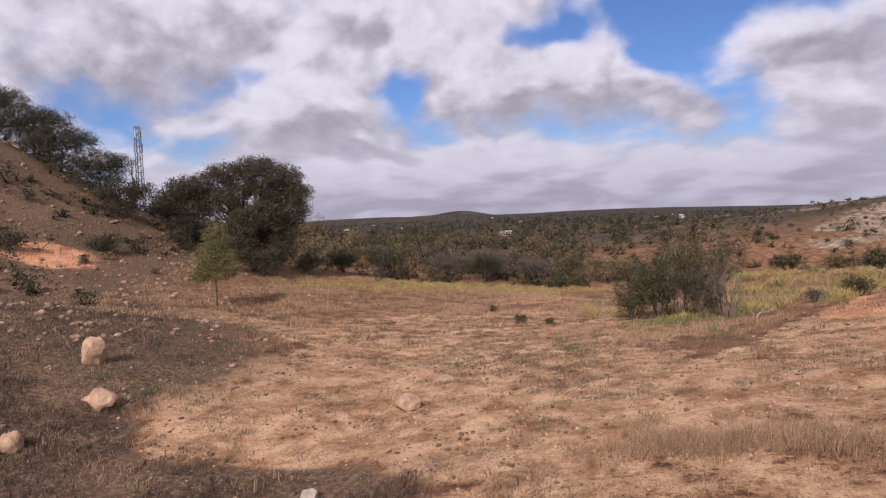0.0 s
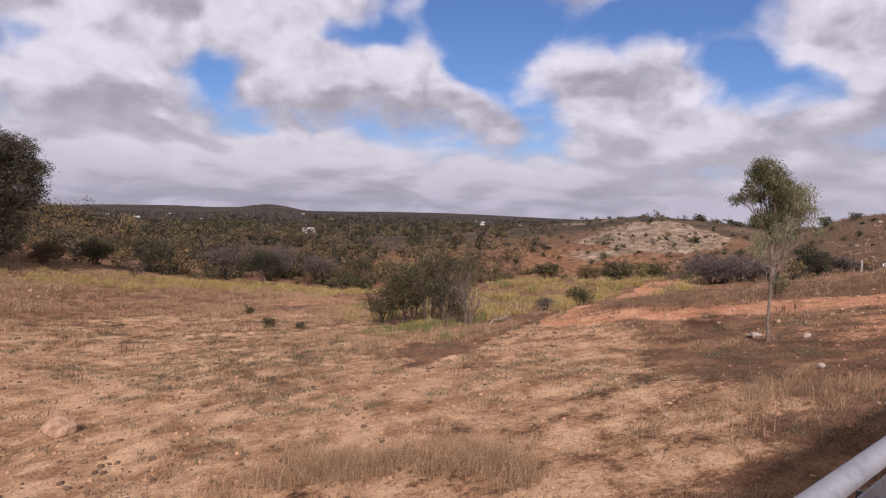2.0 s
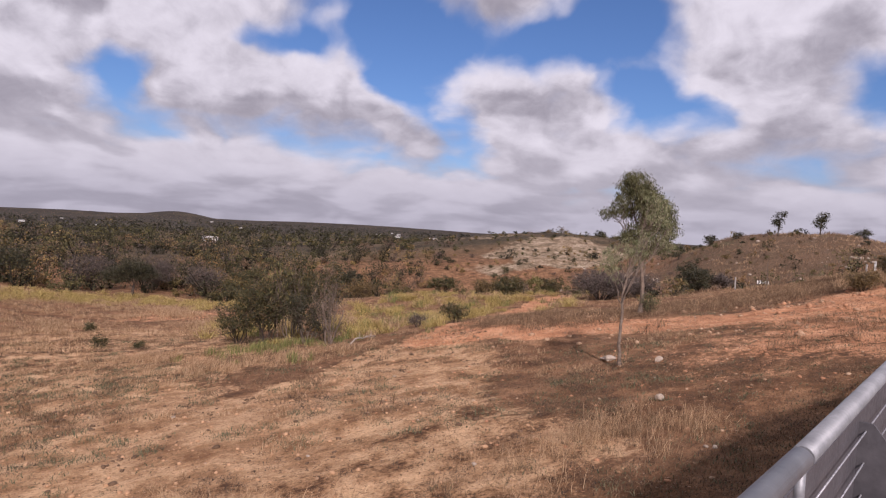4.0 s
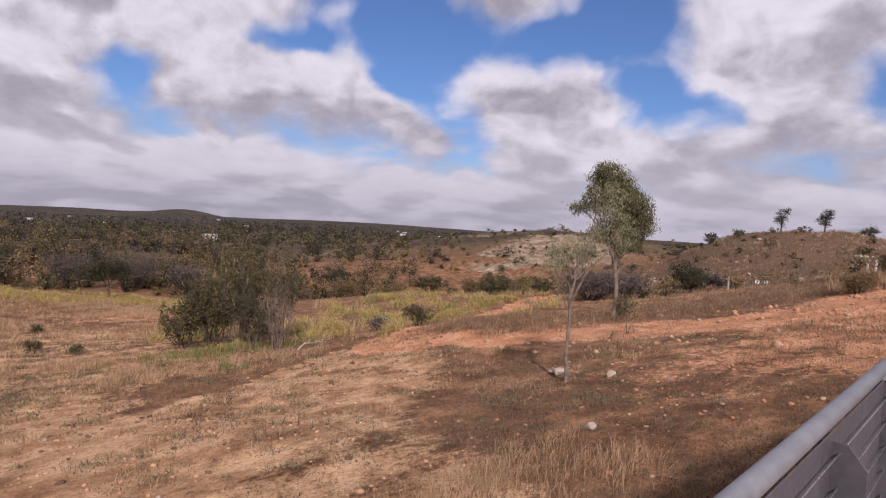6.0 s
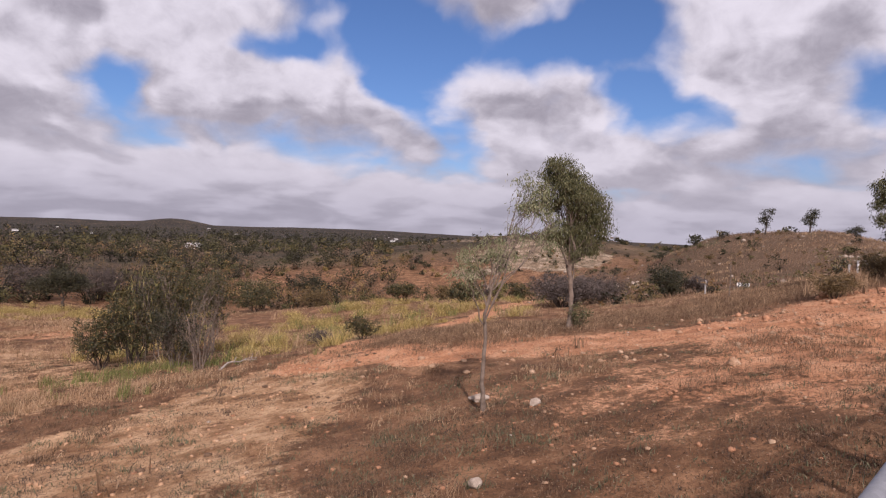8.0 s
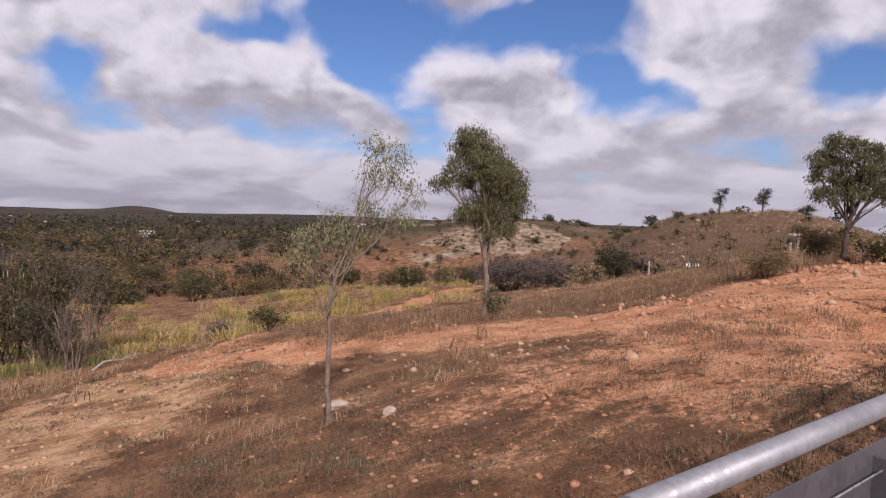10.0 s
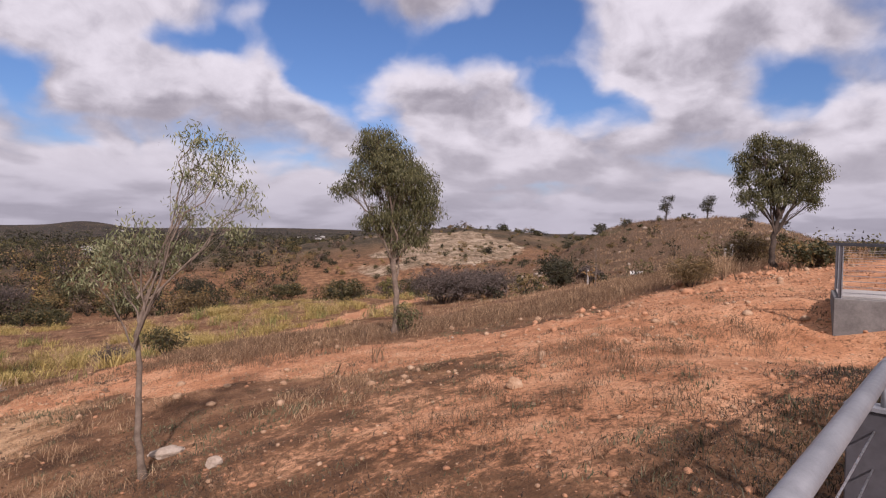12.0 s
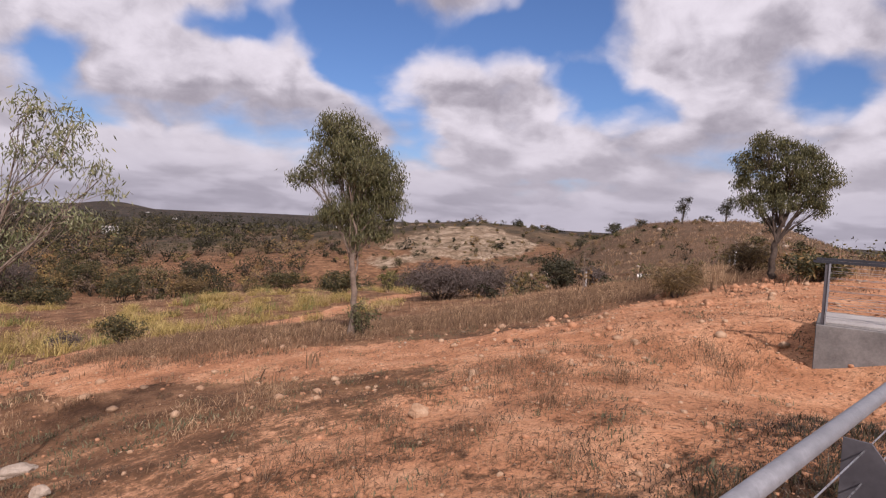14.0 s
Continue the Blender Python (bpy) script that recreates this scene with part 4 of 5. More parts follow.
def fallen_branch(x, y, length, rz, seed):
    """A dead forked branch on the ground."""
    rng = np.random.default_rng(seed)
    z = ground_z(x, y)
    ob = thing("fallen_branch", "bare grey fallen branch beside the thicket", "branch", (x, y, z))
    ob.matrix_world = ob.matrix_world @ Matrix.Rotation(rz, 4, "Z")
    a = bent(rng, (0, 0, 0.04), (length, 0, 0.16), 8, 0.25, 0.03)
    tubes = [tube_arrays(a, np.linspace(0.055, 0.015, 8), 6)]
    for k, (dx, dy, dz) in ((3, (0.5, 0.35, 0.22)), (5, (0.4, -0.4, 0.12)), (6, (0.3, 0.25, 0.25))):
        tubes.append(tube_arrays(bent(rng, a[k], a[k] + np.array([dx, dy, dz]), 5, 0.3), np.linspace(0.024, 0.006, 5), 5))
    attach("limb", join_tubes("limb", tubes), BARK_PALE, ob)


fallen_branch(19.1, 32.5, 2.1, 0.5, 223)
shrub("round grey-green bush beside the track", 26.6, 34.2, 24, 0.85, 1.25, LEAF_SHRUB, density=60, count=22, ln=0.13, wd=0.05)
shrub("low round bush on the red dirt edge", 24.6, 35.4, 25, 0.7, 0.9, LEAF_GREY, density=60, count=20, ln=0.12, wd=0.04)
make_tree("small_tree", "small dark round-headed tree on the flat", "tree", (9.9, 83.5), 26,
          [(0, 0, 0), (0.1, 0, 0.8), (0.2, 0, 1.6)], 0.2,
          [(-1.6, 0, 2.9, 1.8, 1.6, 0.9), (1.3, 0.2, 3.0, 1.8, 1.6, 0.9), (0, 0, 3.9, 1.8, 1.6, 0.8)], (44, 40, 0.20, 0.08, 0.2, 0.24), BARK_DARK, LEAF_DARK)
shrub("small dark evergreen seedling on the flat", 7.3, 41.3, 27, 0.42, 0.9, LEAF_SHRUB, density=120, count=20, ln=0.12, wd=0.05)
shrub("small dark evergreen seedling on the flat", 9.3, 41.0, 28, 0.36, 0.35, LEAF_SHRUB, density=120, count=18, ln=0.12, wd=0.05)
shrub("small dark evergreen seedling on the flat", 6.6, 50.0, 29, 0.45, 0.7, LEAF_SHRUB, density=120, count=18, ln=0.12, wd=0.05)
shrub("rounded dark shrub behind the brown grass", 61.5, 44.4, 30, 2.0, 3.2, LEAF_DARK, density=26, count=24, ln=0.22, wd=0.10, stems=6)
shrub("low grey shrub beside the rounded shrub", 64.3, 43.2, 31, 1.5, 1.6, LEAF_GREY, density=26, count=22, ln=0.2, wd=0.08)
shrub("spreading grey thorn thicket with bare twigs", 50.5, 46.5, 32, 3.6, 3.0, LEAF_GREY, density=14, count=22, ln=0.26, wd=0.06, stems=9)
shrub("spreading grey thorn thicket with bare twigs", 55.0, 47.0, 33, 3.2, 2.8, LEAF_GREY, density=14, count=22, ln=0.26, wd=0.06, stems=9)
shrub("leafy green regrowth at the foot of a gum tree", 32.9, 24.7, 34, 0.55, 1.3, LEAF_GUM, density=60, count=20, ln=0.13, wd=0.045, stems=4)
shrub("dark bush in the tussock grass", 46.0, 56.0, 35, 1.7, 2.4, LEAF_SHRUB, density=26, count=24, ln=0.22, wd=0.09)
shrub("low dark bush on the flat", 24.0, 88.0, 36, 2.6, 2.0, LEAF_SHRUB, density=14, count=24, ln=0.28, wd=0.12)
shrub("twisted bare dead bush on the flat", -4.5, 76, 37, 2.0, 2.6, LEAF_GREY, BARK_DARK, density=12, count=2, ln=0.2, wd=0.05)
shrub("grassy bush on the bank of the track", 41.5, 18.6, 38, 0.9, 1.1, LEAF_BROWN, density=60, count=18, ln=0.4, wd=0.02)
shrub("low green bush beside the dark gum", 46.6, 16.6, 39, 1.2, 1.1, LEAF_SHRUB, density=44, count=20, ln=0.16, wd=0.07)
shrub("low tawny bush beside the dark gum", 49.0, 20.5, 40, 1.2, 1.5, LEAF_BROWN, density=44, count=18, ln=0.35, wd=0.025)
make_tree("bare_sapling", "thin nearly bare sapling with a few leaves", "tree", (44.7, 25.8), 41, [(0, 0, 0), (0.05, 0, 1.0), (0, 0, 2.0)], 0.03,
          [(0, 0, 2.2, 0.35, 0.35, 0.5), (0.1, 0, 1.6, 0.3, 0.3, 0.4)], (30, 5, 0.12, 0.03, 0.3, 0.15), BARK, LEAF_BROWN)

# bushes and small trees that stand out beyond the tussock grass
for x, y, seed, r, h, leaf, label in [
    (5, 96, 301, 3.6, 4.6, LEAF_GREY, "bare grey-purple thicket behind the flat"), (13, 100, 302, 4.0, 5.0, LEAF_GREY, "bare grey-purple thicket behind the flat"),
    (20, 98, 303, 3.4, 4.4, LEAF_GREY, "bare grey-purple thicket behind the flat"), (-4, 92, 304, 3.0, 4.4, LEAF_DARK, "dark leafy bush behind the flat"),
    (31, 84, 305, 2.6, 3.6, LEAF_SHRUB, "olive bush beyond the tussock grass"), (42, 97, 306, 3.2, 5.2, LEAF_DARK, "dark spreading bush beyond the tussock grass"),
    (46, 71, 307, 2.2, 2.3, LEAF_SHRUB, "low olive bush in the tussock grass"), (50, 67, 308, 1.8, 2.0, LEAF_BROWN, "low tawny bush in the tussock grass"),
    (54, 62, 309, 1.1, 2.4, LEAF_YELLOW, "small yellow-green bush in the tussock grass"), (60, 66, 310, 2.0, 2.6, LEAF_SHRUB, "olive bush below the pale rock face"),
    (37, 78, 311, 2.2, 2.8, LEAF_BROWN, "tawny bush beyond the tussock grass"), (66, 82, 312, 2.6, 3.0, LEAF_GREY, "bare grey bush below the pale rock face"),
    (78, 74, 313, 1.5, 2.6, LEAF_DARK, "round dark bush below the pale rock face"), (-10, 86, 314, 2.6, 3.4, LEAF_SHRUB, "olive bush behind the flat"),
    (-14, 80, 315, 2.2, 2.6, LEAF_BROWN, "tawny bush behind the flat"), (28, 104, 316, 3.0, 4.2, LEAF_SHRUB, "olive bush behind the flat"),
]:
    shrub(label, x, y, seed, r, h, leaf, density=12, count=26, ln=0.26, wd=0.10 if leaf is not LEAF_GREY else 0.05, stems=7)

# trees along the crest of the right-hand hill
for k, (dx, dy, h, r) in enumerate([(0, 0, 4.4, 1.2), (4.5, -4.5, 3.8, 1.5), (-7, 8, 1.5, 1.2), (-10, 12, 1.6, 0.9), (-15, 18, 1.4, 0.8), (9, -9, 1.9, 1.7), (-4, 5, 1.3, 1.0)]):
    x, y = 108 + dx, 65 + dy
    make_tree("hill_tree", "small wind-shaped tree on the stony hill crest", "tree", (x, y), 60 + k, [(0, 0, 0), (0.1, 0, h * 0.3), (0.2, 0, h * 0.6)], 0.13,
              [(0.2, 0, h * 0.72, r * 0.7, r * 0.7, h * 0.22), (-0.4 * r, 0.3, h * 0.55, r * 0.5, r * 0.5, h * 0.18), (0.4 * r, -0.3, h * 0.92, r * 0.5, r * 0.5, h * 0.14), (0.3 * r, 0, h * 0.42, r * 0.4, r * 0.4, h * 0.14)],
              (34, 26, 0.22, 0.09, 0.2, 0.2), BARK_DARK, LEAF_DARK, "trees on the hill crest")

# trees up the left-hand hill
for k, (x, y, h, r) in enumerate([(-61, 92, 8.5, 5.0), (-55, 92, 8.0, 5.0), (-49, 88, 7.5, 4.6), (-43, 86, 6.5, 4.4), (-37, 80, 5.5, 3.6), (-31, 84, 6.0, 4.2), (-66, 92, 10.5, 2.4), (-33, 66, 2.2, 2.0), (-39, 60, 2.0, 1.4), (-27, 76, 4.2, 3.0), (-34, 90, 6.0, 4.0)]):
    make_tree("hill_tree", "dark scrubby tree on the stony hillside", "tree", (x, y), 80 + k, [(0, 0, 0), (0.1, 0, h * 0.25), (0.3, 0, h * 0.5)], 0.16,
              [(0, 0, h * 0.7, r * 0.7, r * 0.7, h * 0.26), (-0.6 * r, 0, h * 0.6, r * 0.55, r * 0.5, h * 0.22), (0.6 * r, 0, h * 0.62, r * 0.55, r * 0.5, h * 0.22), (0, 0, h * 0.35, r * 0.7, r * 0.7, h * 0.2)],
              (22, 34, 0.26, 0.09, 0.2, 0.32), BARK_DARK, LEAF_DARK, "trees on the hillside")
make_tree("dead_tree", "bare dead tree above the hillside scrub", "tree", (-43, 96), 95, [(0, 0, 0), (0.2, 0, 3), (0, 0, 6)], 0.16,
          [(-1.0, 0, 8.0, 0.8, 0.8, 1.4), (1.2, 0, 7.4, 1.2, 0.8, 0.8)], (10, 0, 0.1, 0.1, 0, 0.1), BARK, LEAF_GREY)


# ---- scrub of the middle distance and the plain ----
def scrub_field(name, label, xy, rng, size, count, leaf, tones):
    """Bushes too many to count: each a low uneven heap of leaf patches on short stems."""
    n = len(xy)
    s = size * rng.uniform(0.45, 1.25, n) * rng.uniform(0.7, 1.2, n) * (1 - 0.5 * ss(55, 95, xy[:, 0]) * (1 - ss(250, 450, xy[:, 1])))
    z = height(xy[:, 0], xy[:, 1])
    s = s * np.where(rng.uniform(0, 1, n) > 0.8, rng.uniform(1.2, 1.7, n), 1.0)
    tone = rng.uniform(tones[0], tones[1], n)
    lobes = 6 if size < 6 else 3
    off = rng.normal(0, 0.36, (n, lobes, 3)) * s[:, None, None]
    off[:, :, 2] = s[:, None] * rng.uniform(0.12, 0.85, (n, lobes))
    lobe = (np.column_stack([xy, z])[:, None, :] + off).reshape(-1, 3)
    ls = np.repeat(s, lobes) * rng.uniform(0.5, 1.1, n * lobes)
    each = max(4, count // lobes)
    c, sr = np.repeat(lobe, each, 0), np.repeat(ls, each)
    d = rng.normal(0, 1, c.shape)
    d /= np.linalg.norm(d, axis=1)[:, None]
    c = c + d * (sr * rng.uniform(0.10, 0.46, len(c)))[:, None] * np.array([1, 1, 0.85])
    c[:, 2] = np.maximum(c[:, 2], np.repeat(np.repeat(z, lobes), each) + 0.05)
    V, F = leaf_quads(rng, c, leaf, leaf * 0.5, 0.1)
    # short crossing twigs that fill each bush, near-black to paint its inner shade
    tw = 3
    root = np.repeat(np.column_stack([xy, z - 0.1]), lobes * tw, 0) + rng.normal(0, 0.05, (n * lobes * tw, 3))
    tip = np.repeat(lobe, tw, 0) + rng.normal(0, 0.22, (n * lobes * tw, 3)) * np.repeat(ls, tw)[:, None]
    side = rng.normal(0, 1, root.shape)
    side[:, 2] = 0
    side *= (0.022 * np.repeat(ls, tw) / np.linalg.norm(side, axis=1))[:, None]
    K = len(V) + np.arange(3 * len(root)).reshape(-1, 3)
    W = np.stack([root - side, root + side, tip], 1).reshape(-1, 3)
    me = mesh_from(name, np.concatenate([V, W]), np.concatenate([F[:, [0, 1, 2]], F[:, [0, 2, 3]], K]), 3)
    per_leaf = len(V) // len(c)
    # twigs take tone 0, the darkest colour, for the shaded inside
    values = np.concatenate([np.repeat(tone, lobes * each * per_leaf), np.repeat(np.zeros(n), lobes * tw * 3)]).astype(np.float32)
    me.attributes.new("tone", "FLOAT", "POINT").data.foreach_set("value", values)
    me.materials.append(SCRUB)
    return tagged(new(name, me), label, "scrub", kind="stuff")


def away(x, y):
    """1 in the scrub belt beyond the open flat, 0 on the flat, the tracks and the bare hill."""
    r = np.hypot(x - 15, y - 28)
    bare = np.clip(1.2 * hump(x, y, 108, 56, 40, 26) + 1.1 * hump(x, y, 100, 112, 18, 18) + 0.75 * hump(x, y, 128, 144, 30, 30), 0, 0.9)
    left = 0.65 + 0.35 * (1 - ss(20, 70, x))
    return ss(48, 64, r) * (1 - bare) * left * ss(9, 14, along(x, y, TUSSOCK_LINE)) * np.clip(0.36 + 2.6 * fbm(x, y, 15, 3, 5), 0.03, 1)


rng = np.random.default_rng(500)
for name, label, n, size, count, leaf, tones, lo, hi in [
    ("scrub_belt", "olive bushes and small trees along the foot of the slope", 330, 3.0, 230, 0.30, (0.25, 0.6), 78, 135),
    ("scrub_belt_dark", "dark bushes and small trees along the foot of the slope", 300, 3.3, 240, 0.32, (0.05, 0.4), 80, 140),
    ("scrub_belt_grey", "grey leafless bushes along the foot of the slope", 240, 3.2, 200, 0.34, (0.70, 0.84), 78, 135),
    ("scrub_belt_brown", "tawny bushes along the foot of the slope", 280, 2.7, 190, 0.32, (0.5, 1.0), 80, 150),
    ("scrub_near", "dark olive scrub below the slope", 620, 3.4, 110, 0.5, (0.15, 0.5), 120, 240),
    ("scrub_dark", "dark thorn scrub below the slope", 800, 3.6, 110, 0.52, (0.0, 0.3), 120, 270),
    ("scrub_grey", "grey leafless scrub below the slope", 400, 3.4, 100, 0.5, (0.70, 0.84), 120, 240),
    ("scrub_brown", "tawny scrub trees on the plain", 560, 3.3, 100, 0.5, (0.45, 1.0), 110, 260),
    ("scrub_far", "dark scrub of the plain", 3000, 5.2, 36, 1.2, (0.0, 0.5), 220, 620),
    ("scrub_farther", "dark woodland of the far plain", 2600, 7.0, 14, 2.8, (0.0, 0.3), 500, 1800),
]:
    az = rng.uniform(radians(-42), radians(88), n * 2)
    d = np.sqrt(rng.uniform(lo**2, hi**2, n * 2))
    p = np.column_stack([d * np.sin(az), d * np.cos(az)])
    p = p[rng.uniform(0, 1, len(p)) < away(p[:, 0], p[:, 1])][:n]
    p = p[np.hypot((p[:, 0] + 55) / 30, (p[:, 1] - 72) / 30) > 1]
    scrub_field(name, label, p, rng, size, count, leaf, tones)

p = field(np.random.default_rng(512), 330, -95, -22, 44, 130, lambda x, y: np.clip(hump(x, y, -50, 82, 26, 26), 0, 1))
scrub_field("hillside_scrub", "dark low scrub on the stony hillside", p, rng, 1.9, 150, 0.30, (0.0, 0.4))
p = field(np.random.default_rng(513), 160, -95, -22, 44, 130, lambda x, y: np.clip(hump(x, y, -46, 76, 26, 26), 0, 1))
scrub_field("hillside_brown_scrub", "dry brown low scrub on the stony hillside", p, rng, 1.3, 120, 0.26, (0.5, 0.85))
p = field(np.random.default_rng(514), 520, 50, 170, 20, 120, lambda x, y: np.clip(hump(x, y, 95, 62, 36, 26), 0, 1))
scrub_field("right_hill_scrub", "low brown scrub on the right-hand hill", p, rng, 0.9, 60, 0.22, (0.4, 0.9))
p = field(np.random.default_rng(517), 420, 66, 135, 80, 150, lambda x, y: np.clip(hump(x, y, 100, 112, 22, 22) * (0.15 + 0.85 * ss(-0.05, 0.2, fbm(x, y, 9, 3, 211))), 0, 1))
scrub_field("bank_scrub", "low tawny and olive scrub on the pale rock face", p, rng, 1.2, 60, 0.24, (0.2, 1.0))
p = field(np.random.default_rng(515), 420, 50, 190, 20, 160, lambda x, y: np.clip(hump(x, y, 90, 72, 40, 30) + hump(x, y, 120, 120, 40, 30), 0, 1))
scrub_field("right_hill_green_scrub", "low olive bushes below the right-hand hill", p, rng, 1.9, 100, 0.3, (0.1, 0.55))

# ---- grass ----
rng = np.random.default_rng(700)


def off_rail(x, y):
    return along(x, y, RAIL)


def bare_of(m, k=1.0):
    return np.clip(1 - k * np.maximum(m["sand"], m["red"]), 0.0, 1)


def keep_dry(x, y):
    m = masks(x, y)
    g = ss(-0.12, 0.25, fbm(x, y, 3.5, 3, 51))
    return bare_of(m, 0.97) * (0.15 + 0.85 * g) * ss(1.2, 2.6, off_rail(x, y))


def keep_front(x, y):
    limit = np.interp(x, [0, 3, 6, 8, 10, 12, 14, 17, 20], [14.2, 15.4, 15.8, 14.4, 13.6, 13.2, 12.6, 12.4, 11.6])
    band = (1 - ss(-0.8, 1.0, y - limit + 1.8 * fbm(x, y, 4, 3, 61))) * ss(-0.5, 2.5, x) * (1 - ss(17, 21, x))
    band = band * ss(3.6, 5.2, off_rail(x, y) + 1.2 * fbm(x, y, 3, 3, 65))
    return band * (0.02 + 0.98 * ss(0.0, 0.14, fbm(x, y, 2.4, 4, 63) + 0.10 * ss(11, 15, x) + 0.06 * (1 - ss(5, 8, x))))


p = field(rng, 5200, 0, 21, 7, 19, keep_front)
scatter_blades("tall_dry_grass", "tall pale dry grass in front of the sandy flat", "grass", p, rng, 34, 0.46, 0.0065, 1.4, 0.17, GRASS_DRY)
p = field(rng, 2800, 0, 21, 7, 19, keep_front)
scatter_blades("tall_brown_grass", "tall brown dry grass in front of the sandy flat", "grass", p, rng, 24, 0.36, 0.009, 1.4, 0.17, GRASS_BROWN)


def keep_under(x, y):
    m = masks(x, y)
    return bare_of(m, 0.72) * (1 - ss(20.5, 23, y - 0.15 * x + 4)) * ss(13, 17, x) * (0.25 + 0.75 * ss(-0.2, 0.2, fbm(x, y, 2.3, 3, 71))) * (1 - 0.62 * ss(22.5, 27, x)) * ss(0.9, 1.8, off_rail(x, y))


p = field(rng, 7000, 13, 40, 7, 24, keep_under)
scatter_blades("short_brown_grass", "short brown grass and dead weeds on red dirt", "grass", p, rng, 28, 0.13, 0.010, 2.4, 0.19, GRASS_BROWN)
p = field(rng, 3400, 13, 40, 7, 24, keep_under)
scatter_blades("dead_weed", "dark dead weeds on red dirt", "weeds", p, rng, 24, 0.09, 0.013, 2.6, 0.18, WEED_DARK)
p = field(rng, 2600, 13, 40, 7, 24, keep_under)
scatter_blades("short_green_weed", "low grey-green weeds on red dirt", "weeds", p, rng, 22, 0.12, 0.016, 1.6, 0.14, WEED_GREEN)


p = field(rng, 5200, 13, 40, 7, 24, lambda x, y: keep_under(x, y) * ss(-0.02, 0.2, fbm(x, y, 1.6, 3, 221)))
scatter_blades("weed_mats", "matted grey-brown dead weeds on the near slope", "weeds", p, rng, 30, 0.10, 0.011, 2.8, 0.2, GRASS_BROWN)
p = field(rng, 420, 26, 38, 10, 19, lambda x, y: np.clip(1.2 * hump(x, y, 31.5, 14.6, 1.8, 0.9) + hump(x, y, 34.5, 13.2, 1.0, 0.6) + 0.9 * hump(x, y, 27.5, 12.5, 1.2, 0.8), 0, 1))
scatter_blades("brown_clumps", "knee-high brown dead weeds on the red slope", "weeds", p, rng, 44, 0.36, 0.008, 1.6, 0.18, GRASS_BROWN)
# weeds along the walkway, given a darker leaf to paint in its shade
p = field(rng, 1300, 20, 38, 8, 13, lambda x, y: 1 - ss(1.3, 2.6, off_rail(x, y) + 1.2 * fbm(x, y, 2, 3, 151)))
scatter_blades("shade_weeds", "green weeds beside the walkway, leaf colour darkened for its shade", "weeds", p, rng, 22, 0.18, 0.010, 1.4, 0.16, LEAF_DARK)
# dense dark weeds over the deck's shadow band, their colour deepening that shadow
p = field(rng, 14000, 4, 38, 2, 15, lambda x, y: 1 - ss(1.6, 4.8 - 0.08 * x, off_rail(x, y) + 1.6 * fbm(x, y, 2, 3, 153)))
scatter_blades("shade_dead_weeds", "dark dead weeds beside the walkway, massed to deepen its shadow", "weeds", p, rng, 22, 0.085, 0.012, 2.6, 0.2, WEED_DARK)


def keep_island(x, y):
    d = along(x, y, [(29, 28.5), (34, 26.5), (40, 24), (46, 22.8), (54, 23)])
    return 1 - ss(2.2, 4.6, d + 1.5 * fbm(x, y, 5, 3, 81))


p = field(rng, 9500, 24, 60, 17, 36, keep_island)
scatter_blades("island_grass", "brown dry grass between the two dirt tracks", "grass", p, rng, 20, 0.34, 0.012, 1.5, 0.22, GRASS_BROWN)
p = field(rng, 2600, 24, 60, 17, 36, keep_island)
scatter_blades("island_pale_grass", "pale dry stalks between the two dirt tracks", "grass", p, rng, 14, 0.42, 0.010, 1.4, 0.2, GRASS_DRY)


def keep_tussock(x, y):
    d = along(x, y, TUSSOCK_LINE)
    return (1 - ss(9.0, 14.0, d + 5 * fbm(x, y, 9, 3, 91))) * (1 - masks(x, y)["red"]) * (0.03 + 0.97 * ss(0.0, 0.16, fbm(x, y, 3.6, 3, 93)))


p = field(rng, 1900, 10, 85, 32, 100, keep_tussock)
scatter_blades("tussock_grass", "tall yellow tussock grass beyond the track", "grass", p, rng, 110, 0.85, 0.030, 2.2, 0.30, GRASS_TUSSOCK)
p = field(rng, 1100, 10, 85, 32, 100, keep_tussock)
scatter_blades("pale_tussock", "pale dry tussock grass beyond the track", "grass", p, rng, 80, 0.75, 0.030, 2.2, 0.30, GRASS_DRY)
p = field(rng, 650, -20, 26, 62, 92, lambda x, y: np.clip(hump(x, y, 0, 74, 5, 3) + hump(x, y, 10, 80, 5, 3) + hump(x, y, -9, 68, 3, 2) + hump(x, y, 19, 74, 3, 3), 0, 1))
scatter_blades("flat_tussock", "yellow tussock grass before the scrub", "grass", p, rng, 90, 0.8, 0.034, 2.2, 0.35, GRASS_TUSSOCK)
p = field(rng, 650, 10, 85, 32, 100, keep_tussock)
scatter_blades("green_tussock", "green-tinged tussock grass beyond the track", "grass", p, rng, 30, 1.05, 0.042, 1.0, 0.3, GRASS_GREEN)


def keep_mid(x, y):
    m = masks(x, y)
    r = np.hypot(x - 15, y - 28)
    return bare_of(m, 0.96) * ss(20, 25, y) * (0.06 + 0.94 * ss(0.0, 0.2, fbm(x, y, 3.4, 4, 101))) * (1 - ss(70, 95, r))


p = field(rng, 7000, -30, 60, 20, 95, keep_mid)
scatter_blades("flat_dry_grass", "thin dry grass across the flat", "grass", p, rng, 26, 0.27, 0.018, 1.5, 0.24, GRASS_DRY)
p = field(rng, 8000, -30, 60, 24, 95, keep_mid)
scatter_blades("flat_brown_grass", "brown grass across the flat", "grass", p, rng, 18, 0.24, 0.018, 1.5, 0.24, GRASS_BROWN)


def spot(cx, cy, sx, sy):
    return lambda x, y: np.clip(1.3 * hump(x, y, cx, cy, sx, sy), 0, 1)


